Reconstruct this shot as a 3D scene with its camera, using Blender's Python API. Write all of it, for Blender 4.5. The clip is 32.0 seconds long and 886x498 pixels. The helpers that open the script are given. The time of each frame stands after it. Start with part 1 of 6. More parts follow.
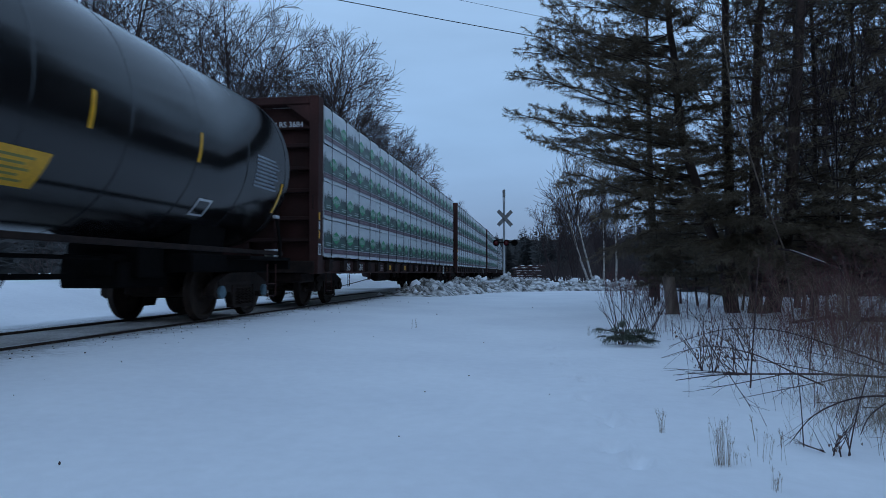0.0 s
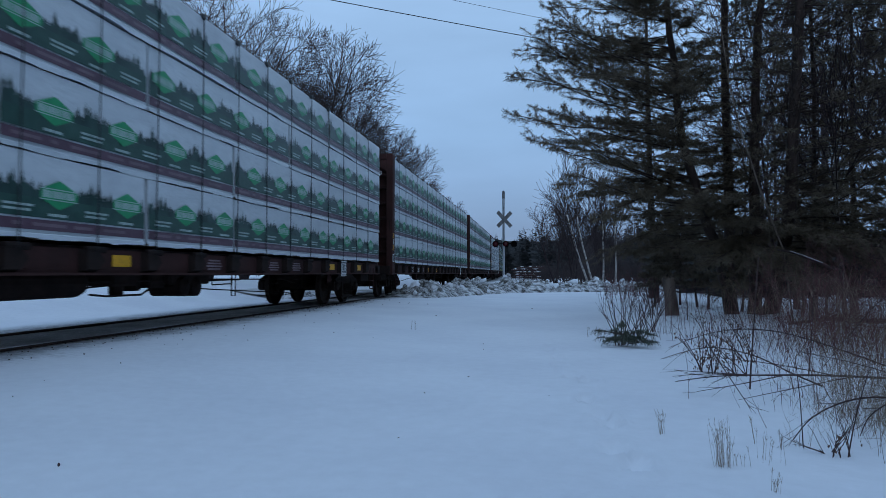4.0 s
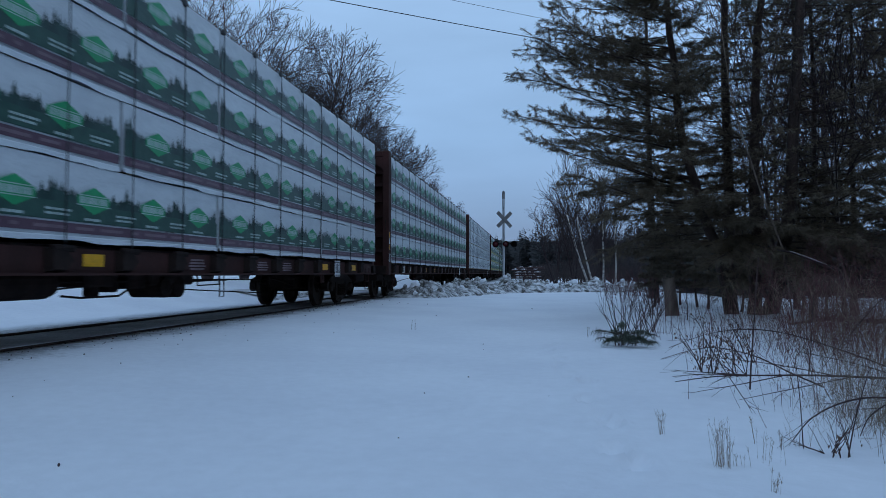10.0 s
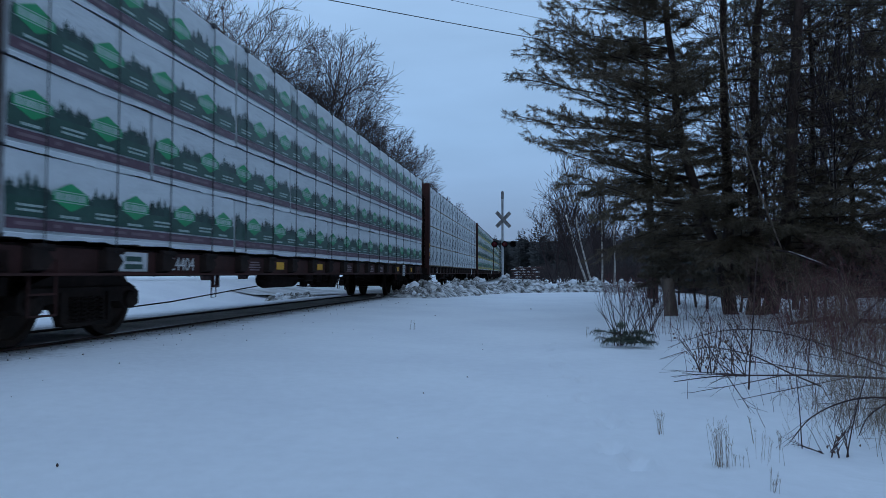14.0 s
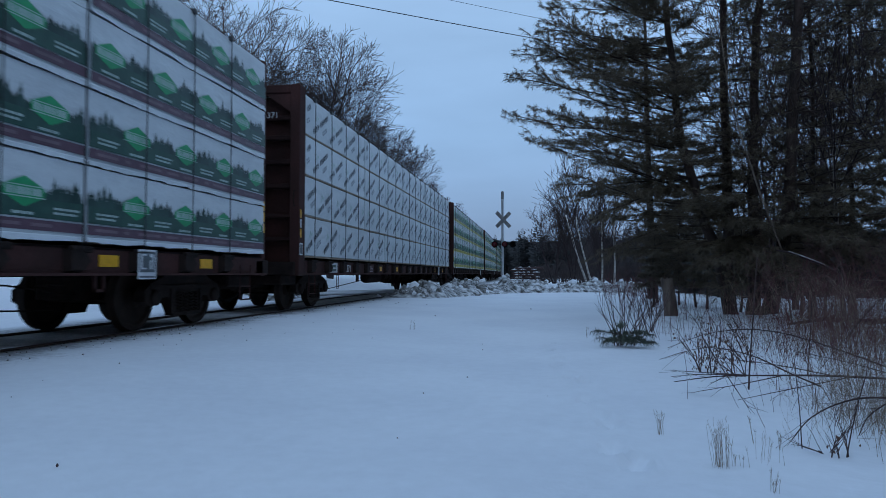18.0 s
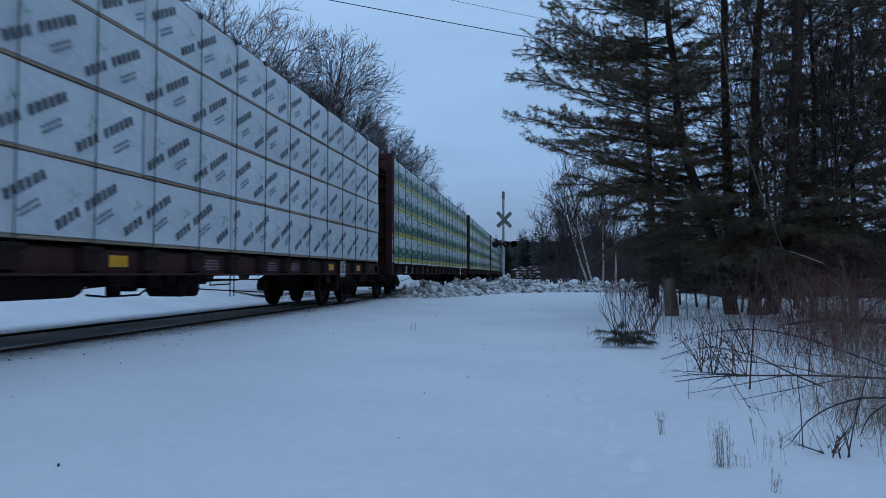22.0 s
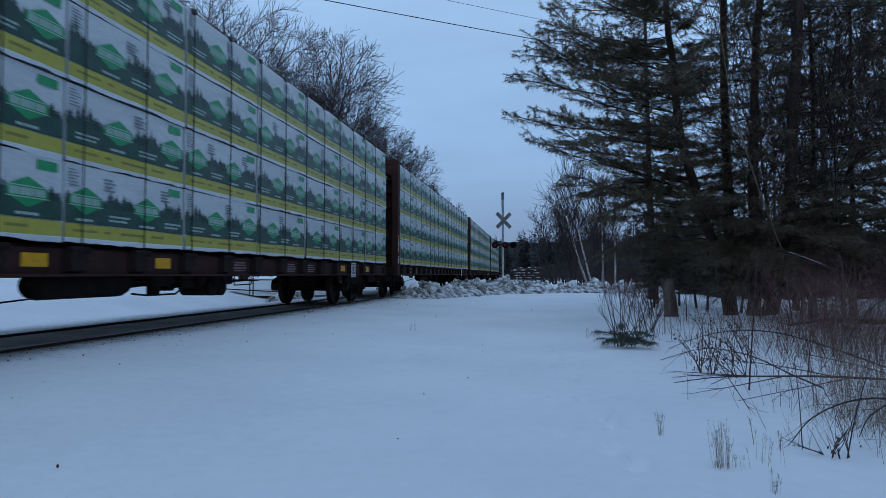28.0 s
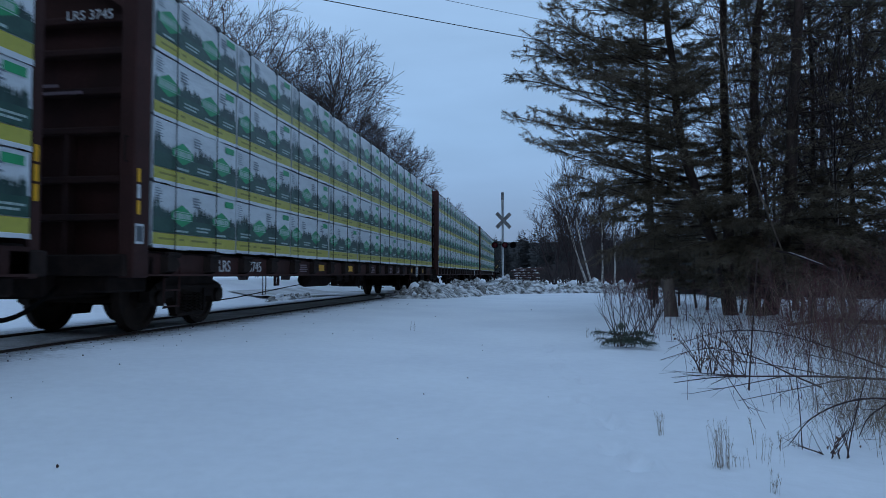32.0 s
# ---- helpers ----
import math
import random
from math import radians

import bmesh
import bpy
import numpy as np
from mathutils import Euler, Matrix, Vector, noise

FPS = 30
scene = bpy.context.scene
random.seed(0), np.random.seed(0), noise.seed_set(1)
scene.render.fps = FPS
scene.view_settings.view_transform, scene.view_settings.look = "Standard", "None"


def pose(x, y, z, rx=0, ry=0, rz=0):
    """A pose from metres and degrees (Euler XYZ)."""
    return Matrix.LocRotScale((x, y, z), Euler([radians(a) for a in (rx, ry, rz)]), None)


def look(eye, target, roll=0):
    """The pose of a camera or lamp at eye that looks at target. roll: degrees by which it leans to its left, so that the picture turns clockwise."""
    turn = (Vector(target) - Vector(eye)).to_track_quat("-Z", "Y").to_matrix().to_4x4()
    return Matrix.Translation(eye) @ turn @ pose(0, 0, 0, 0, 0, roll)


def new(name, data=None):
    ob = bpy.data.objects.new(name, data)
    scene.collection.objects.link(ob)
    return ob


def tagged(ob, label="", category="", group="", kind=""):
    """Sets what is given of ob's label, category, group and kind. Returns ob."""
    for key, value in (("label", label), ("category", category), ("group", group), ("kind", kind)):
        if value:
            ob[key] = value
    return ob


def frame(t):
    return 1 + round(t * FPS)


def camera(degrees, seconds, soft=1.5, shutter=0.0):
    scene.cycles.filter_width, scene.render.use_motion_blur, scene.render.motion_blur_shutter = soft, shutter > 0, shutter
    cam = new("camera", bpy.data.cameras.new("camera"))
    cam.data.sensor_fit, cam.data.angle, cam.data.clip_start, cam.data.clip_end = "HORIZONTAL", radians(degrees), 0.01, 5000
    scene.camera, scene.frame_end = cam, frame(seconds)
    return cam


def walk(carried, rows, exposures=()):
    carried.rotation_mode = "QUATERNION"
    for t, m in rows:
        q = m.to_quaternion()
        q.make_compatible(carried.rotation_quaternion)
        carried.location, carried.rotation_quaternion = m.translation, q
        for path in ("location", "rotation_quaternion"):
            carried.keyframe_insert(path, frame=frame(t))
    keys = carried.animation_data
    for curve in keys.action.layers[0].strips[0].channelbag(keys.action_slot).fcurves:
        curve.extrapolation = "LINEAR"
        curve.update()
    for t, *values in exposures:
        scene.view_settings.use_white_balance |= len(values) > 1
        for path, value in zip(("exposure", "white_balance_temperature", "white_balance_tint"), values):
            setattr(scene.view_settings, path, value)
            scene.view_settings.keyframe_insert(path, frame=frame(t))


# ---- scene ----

# Units: metres. The rails' top is z = 0; the track runs along +y at x = TRACK_X.
LENS = 66.3
EYE_Z = 0.843
TRACK_X = -6.82
CAR_PITCH = 24.54
CAR_START = 15.22          # y of the first lumber load's near end at 0 s

# ---------------------------------------------------------------- camera
cam = camera(LENS, 32.0, soft=0.86, shutter=0.5)
YAW, TILT = 8.87, 2.07
PX = math.degrees(1 / 1200)
DRIFT = [(0, 0.8, -2.4), (1, 0.6, -1.6), (2, 0.2, -0.7), (3.5, 0, -0.4), (6, 0, 0), (10, 0, 0), (12.5, -1.4, 0.1), (16.5, -2, 0.2),
         (18, -1.9, 0.3), (20.5, -0.6, 0.2), (22, -0.3, 0.2), (23.5, -0.7, 0.6), (25, -1.7, 1.3), (28, -1.3, 1.6), (32, -1.6, 1.7)]
CAM_ROWS = [(t, pose(0, 0, EYE_Z, 90 + TILT + dy * PX, 0, YAW + dx * PX)) for t, dx, dy in DRIFT]
walk(cam, CAM_ROWS)

# ---------------------------------------------------------------- light
world = bpy.data.worlds.new("dusk_sky")
scene.world = world
world.use_nodes = True
wn, wl = world.node_tree.nodes, world.node_tree.links
wn.clear()
w_out = wn.new("ShaderNodeOutputWorld")
w_bg = wn.new("ShaderNodeBackground")
w_sky = wn.new("ShaderNodeTexSky")
w_sky.sky_type, w_sky.sun_disc = "NISHITA", False
w_sky.sun_elevation, w_sky.sun_rotation = radians(12), radians(200)
w_tc = wn.new("ShaderNodeTexCoord")
w_sep = wn.new("ShaderNodeSeparateXYZ")
w_ramp = wn.new("ShaderNodeValToRGB")
e = w_ramp.color_ramp.elements
e[0].position, e[0].color = 0.0, (0.160, 0.255, 0.450, 1)
e[1].position, e[1].color = 1.0, (0.315, 0.475, 0.73, 1)
for pos, col in ((0.06, (0.190, 0.305, 0.520, 1)), (0.2, (0.275, 0.455, 0.735, 1)), (0.38, (0.335, 0.535, 0.835, 1))):
    k = e.new(pos)
    k.color = col
w_map = wn.new("ShaderNodeMapping")
w_map.inputs["Scale"].default_value = (1.2, 1.2, 5.0)
w_noise = wn.new("ShaderNodeTexNoise")
w_noise.inputs["Scale"].default_value, w_noise.inputs["Detail"].default_value = 2.2, 5
w_nr = wn.new("ShaderNodeMapRange")
w_nr.inputs["From Min"].default_value, w_nr.inputs["From Max"].default_value = 0.3, 0.7
w_nr.inputs["To Min"].default_value, w_nr.inputs["To Max"].default_value = 0.90, 1.08
w_mul = wn.new("ShaderNodeVectorMath")
w_mul.operation = "SCALE"
w_mix = wn.new("ShaderNodeMix")
w_mix.data_type = "RGBA"
w_mix.inputs[0].default_value = 0.06
w_sc = wn.new("ShaderNodeVectorMath")
w_sc.operation = "SCALE"
w_sc.inputs["Scale"].default_value = 0.12
wl.new(w_tc.outputs["Generated"], w_sep.inputs[0])
wl.new(w_sep.outputs["Z"], w_ramp.inputs[0])
wl.new(w_tc.outputs["Generated"], w_map.inputs[0])
wl.new(w_map.outputs[0], w_noise.inputs["Vector"])
wl.new(w_noise.outputs["Fac"], w_nr.inputs[0])
wl.new(w_ramp.outputs[0], w_mul.inputs[0])
wl.new(w_nr.outputs[0], w_mul.inputs["Scale"])
wl.new(w_sky.outputs[0], w_sc.inputs[0])
wl.new(w_mul.outputs[0], w_mix.inputs[6])
wl.new(w_sc.outputs[0], w_mix.inputs[7])
wl.new(w_mix.outputs[2], w_bg.inputs[0])
wl.new(w_bg.outputs[0], w_out.inputs[0])
w_bg.inputs[1].default_value = 1.07

sun = new("sun", bpy.data.lights.new("sun", "SUN"))
sun.data.energy, sun.data.angle, sun.data.color = 0.12, radians(40), (1.0, 0.95, 0.9)
sun.matrix_world = look((30, -60, 40), (0, 10, 0))

# ---------------------------------------------------------------- materials
def material(name, col, col2=None, rough=0.7, metal=0.0, scale=6.0, bump=0.15, fine=60.0, space="Object", stretch=(1, 1, 1), vary=0.0, spec=0.5, grain=0.25):
    """Two-scale mottled surface: patches between col and col2, fine grain, bump, and a random shift per object."""
    m = bpy.data.materials.new(name)
    m.use_nodes = True
    n, l = m.node_tree.nodes, m.node_tree.links
    b = n["Principled BSDF"]
    b.inputs["Roughness"].default_value, b.inputs["Metallic"].default_value = rough, metal
    b.inputs["Specular IOR Level"].default_value = spec
    tc, mp = n.new("ShaderNodeTexCoord"), n.new("ShaderNodeMapping")
    mp.inputs["Scale"].default_value = stretch
    l.new(tc.outputs[space], mp.inputs[0])
    big, small = n.new("ShaderNodeTexNoise"), n.new("ShaderNodeTexNoise")
    big.inputs["Scale"].default_value, big.inputs["Detail"].default_value = scale, 6
    small.inputs["Scale"].default_value, small.inputs["Detail"].default_value = fine, 4
    l.new(mp.outputs[0], big.inputs["Vector"])
    l.new(mp.outputs[0], small.inputs["Vector"])
    ramp = n.new("ShaderNodeMapRange")
    ramp.inputs["From Min"].default_value, ramp.inputs["From Max"].default_value = 0.35, 0.65
    l.new(big.outputs["Fac"], ramp.inputs[0])
    mix = n.new("ShaderNodeMix")
    mix.data_type = "RGBA"
    c2 = col2 if col2 else tuple(c * 0.7 for c in col)
    mix.inputs[6].default_value, mix.inputs[7].default_value = (*col, 1), (*c2, 1)
    l.new(ramp.outputs[0], mix.inputs[0])
    g = n.new("ShaderNodeMapRange")
    g.inputs["To Min"].default_value, g.inputs["To Max"].default_value = 1 - grain, 1 + grain
    l.new(small.outputs["Fac"], g.inputs[0])
    last = g.outputs[0]
    if vary:
        oi, vr, mu = n.new("ShaderNodeObjectInfo"), n.new("ShaderNodeMapRange"), n.new("ShaderNodeMath")
        vr.inputs["To Min"].default_value, vr.inputs["To Max"].default_value = 1 - vary, 1 + vary
        mu.operation = "MULTIPLY"
        l.new(oi.outputs["Random"], vr.inputs[0])
        l.new(vr.outputs[0], mu.inputs[0])
        l.new(last, mu.inputs[1])
        last = mu.outputs[0]
    sc = n.new("ShaderNodeVectorMath")
    sc.operation = "SCALE"
    l.new(mix.outputs[2], sc.inputs[0])
    l.new(last, sc.inputs["Scale"])
    l.new(sc.outputs[0], b.inputs["Base Color"])
    if bump:
        add, bp = n.new("ShaderNodeMath"), n.new("ShaderNodeBump")
        l.new(big.outputs["Fac"], add.inputs[0])
        l.new(small.outputs["Fac"], add.inputs[1])
        l.new(add.outputs[0], bp.inputs["Height"])
        bp.inputs["Strength"].default_value, bp.inputs["Distance"].default_value = bump, 0.02
        l.new(bp.outputs[0], b.inputs["Normal"])
    return m


SNOW = material("snow", (0.88, 0.90, 0.93), (0.81, 0.83, 0.87), 0.75, scale=0.5, fine=9, bump=0.6, grain=0.06)
# Dark blotches stand for soil and for painted shadows between the heaped lumps.
SNOW_DIRTY_SHADED = material("dirty_shaded_snow", (0.80, 0.80, 0.80), (0.055, 0.05, 0.044), 0.85, scale=4.5, fine=40, bump=0.5)
LUMP_DARK = material("dirt_crusted_snow", (0.36, 0.35, 0.33), (0.10, 0.095, 0.085), 0.9, scale=1.5, fine=8, bump=0.4)


def dirty_by_track(m):
    """Grit thrown out beside the rails: specks and grey stain that thin out within a metre and a half of the track."""
    n, l = m.node_tree.nodes, m.node_tree.links
    b = n["Principled BSDF"]
    src = b.inputs["Base Color"].links[0].from_socket
    tc, sep = n.new("ShaderNodeTexCoord"), n.new("ShaderNodeSeparateXYZ")
    l.new(tc.outputs["Object"], sep.inputs[0])
    add, ab = n.new("ShaderNodeMath"), n.new("ShaderNodeMath")
    add.inputs[1].default_value = -TRACK_X
    ab.operation = "ABSOLUTE"
    l.new(sep.outputs["X"], add.inputs[0])
    l.new(add.outputs[0], ab.inputs[0])
    near = n.new("ShaderNodeMapRange")
    near.inputs["From Min"].default_value, near.inputs["From Max"].default_value = 2.2, 0.75
    l.new(ab.outputs[0], near.inputs[0])
    sp, st = n.new("ShaderNodeTexNoise"), n.new("ShaderNodeTexNoise")
    sp.inputs["Scale"].default_value, sp.inputs["Detail"].default_value = 16, 6
    st.inputs["Scale"].default_value, st.inputs["Detail"].default_value = 1.6, 4
    l.new(tc.outputs["Object"], sp.inputs["Vector"])
    l.new(tc.outputs["Object"], st.inputs["Vector"])
    mu, ad2, th = n.new("ShaderNodeMath"), n.new("ShaderNodeMath"), n.new("ShaderNodeMapRange")
    mu.operation = "MULTIPLY"
    l.new(sp.outputs["Fac"], mu.inputs[0])
    l.new(st.outputs["Fac"], mu.inputs[1])
    l.new(mu.outputs[0], ad2.inputs[0])
    half = n.new("ShaderNodeMath")
    half.operation, half.inputs[1].default_value = "MULTIPLY", 0.30
    l.new(near.outputs[0], half.inputs[0])
    l.new(half.outputs[0], ad2.inputs[1])
    th.inputs["From Min"].default_value, th.inputs["From Max"].default_value = 0.37, 0.52
    th.inputs["To Max"].default_value = 0.66
    l.new(ad2.outputs[0], th.inputs[0])
    gate = n.new("ShaderNodeMath")
    gate.operation = "MULTIPLY"
    l.new(th.outputs[0], gate.inputs[0])
    l.new(near.outputs[0], gate.inputs[1])
    mix = n.new("ShaderNodeMix")
    mix.data_type = "RGBA"
    mix.inputs[7].default_value = (0.13, 0.12, 0.11, 1)
    l.new(src, mix.inputs[6])
    l.new(gate.outputs[0], mix.inputs[0])
    l.new(mix.outputs[2], b.inputs["Base Color"])


dirty_by_track(SNOW)
BALLAST = material("ballast", (0.36, 0.33, 0.31), (0.56, 0.54, 0.53), 0.9, spec=0.2, scale=1.2, fine=22, bump=0.8, grain=0.5)
PACKED_SNOW = material("packed_road_snow", (0.72, 0.73, 0.75), (0.42, 0.41, 0.40), 0.8, scale=0.8, fine=40, bump=0.3)
RAIL_STEEL = material("rail_steel", (0.10, 0.06, 0.045), (0.06, 0.045, 0.04), 0.55, 0.6, scale=5, fine=50)
RAIL_TOP = material("polished_rail", (0.42, 0.42, 0.42), (0.30, 0.29, 0.28), 0.28, 1.0, scale=5, fine=80, bump=0.02)
# Oxide red darkened for recessed ribs: the bulkhead's inner shade is in the colour.
OXIDE_SHADED = material("shaded_oxide_paint", (0.044, 0.018, 0.015), (0.026, 0.012, 0.011), 0.85, spec=0.2, scale=1.4, fine=25, bump=0.12)
OXIDE = material("oxide_red_paint", (0.064, 0.027, 0.024), (0.037, 0.018, 0.016), 0.8, spec=0.15, scale=1.4, fine=25, bump=0.1, vary=0.12)
GRIME = material("grimy_steel", (0.018, 0.013, 0.012), (0.032, 0.021, 0.018), 0.95, spec=0.12, scale=4, fine=35, bump=0.2)
FRAME_STEEL = material("truck_cast_steel", (0.022, 0.016, 0.014), (0.036, 0.025, 0.021), 0.9, spec=0.15, scale=4, fine=35, bump=0.3)
WHEEL = material("worn_wheel_steel", (0.028, 0.020, 0.016), (0.050, 0.032, 0.025), 0.75, 0.1, spec=0.25, scale=5, fine=40)
WRAP = material("lumber_wrap", (0.62, 0.66, 0.68), (0.54, 0.58, 0.61), 0.36, scale=1.7, fine=8, bump=0.6, vary=0.06, grain=0.09, stretch=(1, 0.7, 1.5))
WRAP_B = material("lumber_wrap_pale", (0.66, 0.70, 0.72), (0.58, 0.63, 0.66), 0.34, scale=1.7, fine=8, bump=0.6, vary=0.06, grain=0.09, stretch=(1, 0.8, 1.3))
P_GREEN = material("printed_dark_green", (0.020, 0.066, 0.052), (0.030, 0.085, 0.066), 0.4, scale=3, fine=12, bump=0.2)
P_TREES = material("printed_forest", (0.030, 0.075, 0.066), (0.012, 0.036, 0.032), 0.4, scale=6, fine=18, bump=0.2, stretch=(1, 1, 0.4))
P_LOGO = material("printed_logo_green", (0.022, 0.33, 0.13), (0.018, 0.27, 0.105), 0.4, scale=3, fine=12, bump=0.1)
P_LIGHT = material("printed_pale_lettering", (0.42, 0.52, 0.49), (0.35, 0.45, 0.42), 0.45, scale=3, fine=12, bump=0.1)
P_MAROON = material("printed_maroon", (0.115, 0.060, 0.082), (0.085, 0.046, 0.064), 0.4, scale=3, fine=12, bump=0.2)
P_YELLOW = material("printed_yellow", (0.47, 0.43, 0.075), (0.40, 0.36, 0.06), 0.4, scale=3, fine=12, bump=0.2)
P_OLIVE = material("printed_olive", (0.26, 0.235, 0.05), None, 0.45, scale=3, fine=12, bump=0.1)
P_PINK = material("printed_dull_pink", (0.21, 0.14, 0.16), None, 0.45, scale=3, fine=12, bump=0.1)
P_PALE_GREEN = material("printed_pale_green", (0.36, 0.52, 0.44), (0.44, 0.58, 0.52), 0.45, scale=3, fine=14, bump=0.1)
P_GREY = material("printed_grey", (0.17, 0.20, 0.23), (0.24, 0.27, 0.30), 0.45, scale=3, fine=14, bump=0.1)
P_SLATE = material("slate_panel", (0.10, 0.115, 0.13), (0.07, 0.08, 0.09), 0.5, scale=6, fine=30, bump=0.05)
P_BLACK = material("printed_near_black", (0.055, 0.062, 0.075), (0.12, 0.135, 0.155), 0.45, scale=5, fine=16, bump=0.1)
LUMBER = material("pale_lumber", (0.33, 0.25, 0.17), (0.22, 0.165, 0.11), 0.7, scale=2, fine=30, stretch=(1, 0.3, 4))
BLUE_CAP = material("blue_grey_paint", (0.10, 0.17, 0.21), (0.07, 0.12, 0.15), 0.6, scale=8, fine=40)
CABLE = material("steel_cable", (0.035, 0.04, 0.045), None, 0.5, 0.5, scale=8, fine=60)
TANK = material("black_gloss_paint", (0.007, 0.007, 0.008), (0.012, 0.011, 0.011), 0.15, scale=0.9, fine=14, bump=0.02, spec=0.5)
YELLOW = material("reflective_yellow", (0.80, 0.40, 0.010), (0.66, 0.32, 0.008), 0.4, scale=8, fine=40, bump=0.05)
WHITE = material("white_paint", (0.66, 0.67, 0.68), (0.52, 0.53, 0.54), 0.5, scale=6, fine=40, bump=0.05)
SILVER = material("galvanised_steel", (0.56, 0.58, 0.60), (0.46, 0.48, 0.50), 0.5, 0.15, scale=4, fine=30, bump=0.05)
CROSSBUCK = material("weathered_blade", (0.20, 0.20, 0.20), (0.13, 0.13, 0.13), 0.6, 0.2, scale=6, fine=30, bump=0.1)
BLACK = material("black_paint", (0.009, 0.008, 0.008), None, 0.95, spec=0.06, scale=5, fine=30)
RED_LENS = material("red_lens", (0.13, 0.010, 0.016), (0.09, 0.006, 0.012), 0.2, scale=20, fine=90, bump=0.2)
BARK_DARK = material("bark_dark", (0.048, 0.029, 0.029), (0.026, 0.016, 0.017), 0.9, scale=5, fine=30, bump=0.6, stretch=(1, 1, 0.25))
BARK = material("bark_grey", (0.062, 0.054, 0.052), (0.032, 0.028, 0.028), 0.9, scale=5, fine=30, bump=0.6, stretch=(1, 1, 0.25))
BARK_PINE = material("pine_bark", (0.058, 0.036, 0.028), (0.028, 0.018, 0.014), 0.92, scale=6, fine=30, bump=0.8, stretch=(1, 1, 0.25))
BARK_BIRCH = material("birch_bark", (0.62, 0.58, 0.54), (0.17, 0.145, 0.13), 0.7, scale=4, fine=20, bump=0.3, stretch=(0.6, 0.6, 3))
BARK_BIRCH_DULL = material("dull_birch_bark", (0.27, 0.235, 0.21), (0.06, 0.05, 0.045), 0.75, scale=7, fine=20, bump=0.4, stretch=(0.7, 0.7, 2))
TWIG = material("twig_brown", (0.085, 0.046, 0.043), (0.048, 0.030, 0.030), 0.85, scale=4, fine=30, bump=0.2)
TWIG_HAZE = material("bare_brush", (0.064, 0.044, 0.042), (0.040, 0.029, 0.029), 0.9, scale=0.6, fine=6, bump=0)
TWIG_RED = material("twig_russet", (0.150, 0.052, 0.052), (0.080, 0.033, 0.035), 0.85, scale=4, fine=30, bump=0.2)
GRASS = material("dry_grass", (0.29, 0.215, 0.15), (0.19, 0.14, 0.10), 0.85, scale=3, fine=30, bump=0.1)
SEEDLING = material("seedling_needles", (0.085, 0.10, 0.07), (0.05, 0.065, 0.045), 0.7, scale=4, fine=20, bump=0.0)
BARK_SNAG = material("dead_pine_bark", (0.20, 0.15, 0.12), (0.075, 0.056, 0.045), 0.9, scale=7, fine=30, bump=0.8, stretch=(1, 1, 0.25))
NEEDLES = material("pine_needles", (0.080, 0.059, 0.035), (0.115, 0.085, 0.050), 0.6, scale=1.2, fine=20, bump=0.0)
# Needles again, but darker: the distant trees' shade is put into the colour.
FAR_WOODS_SHADED = material("far_woods_shaded", (0.040, 0.039, 0.040), (0.026, 0.029, 0.029), 0.9, scale=0.4, fine=5, bump=0.0)
WIRE = material("wire", (0.03, 0.03, 0.035), None, 0.6, scale=5, fine=20, bump=0)


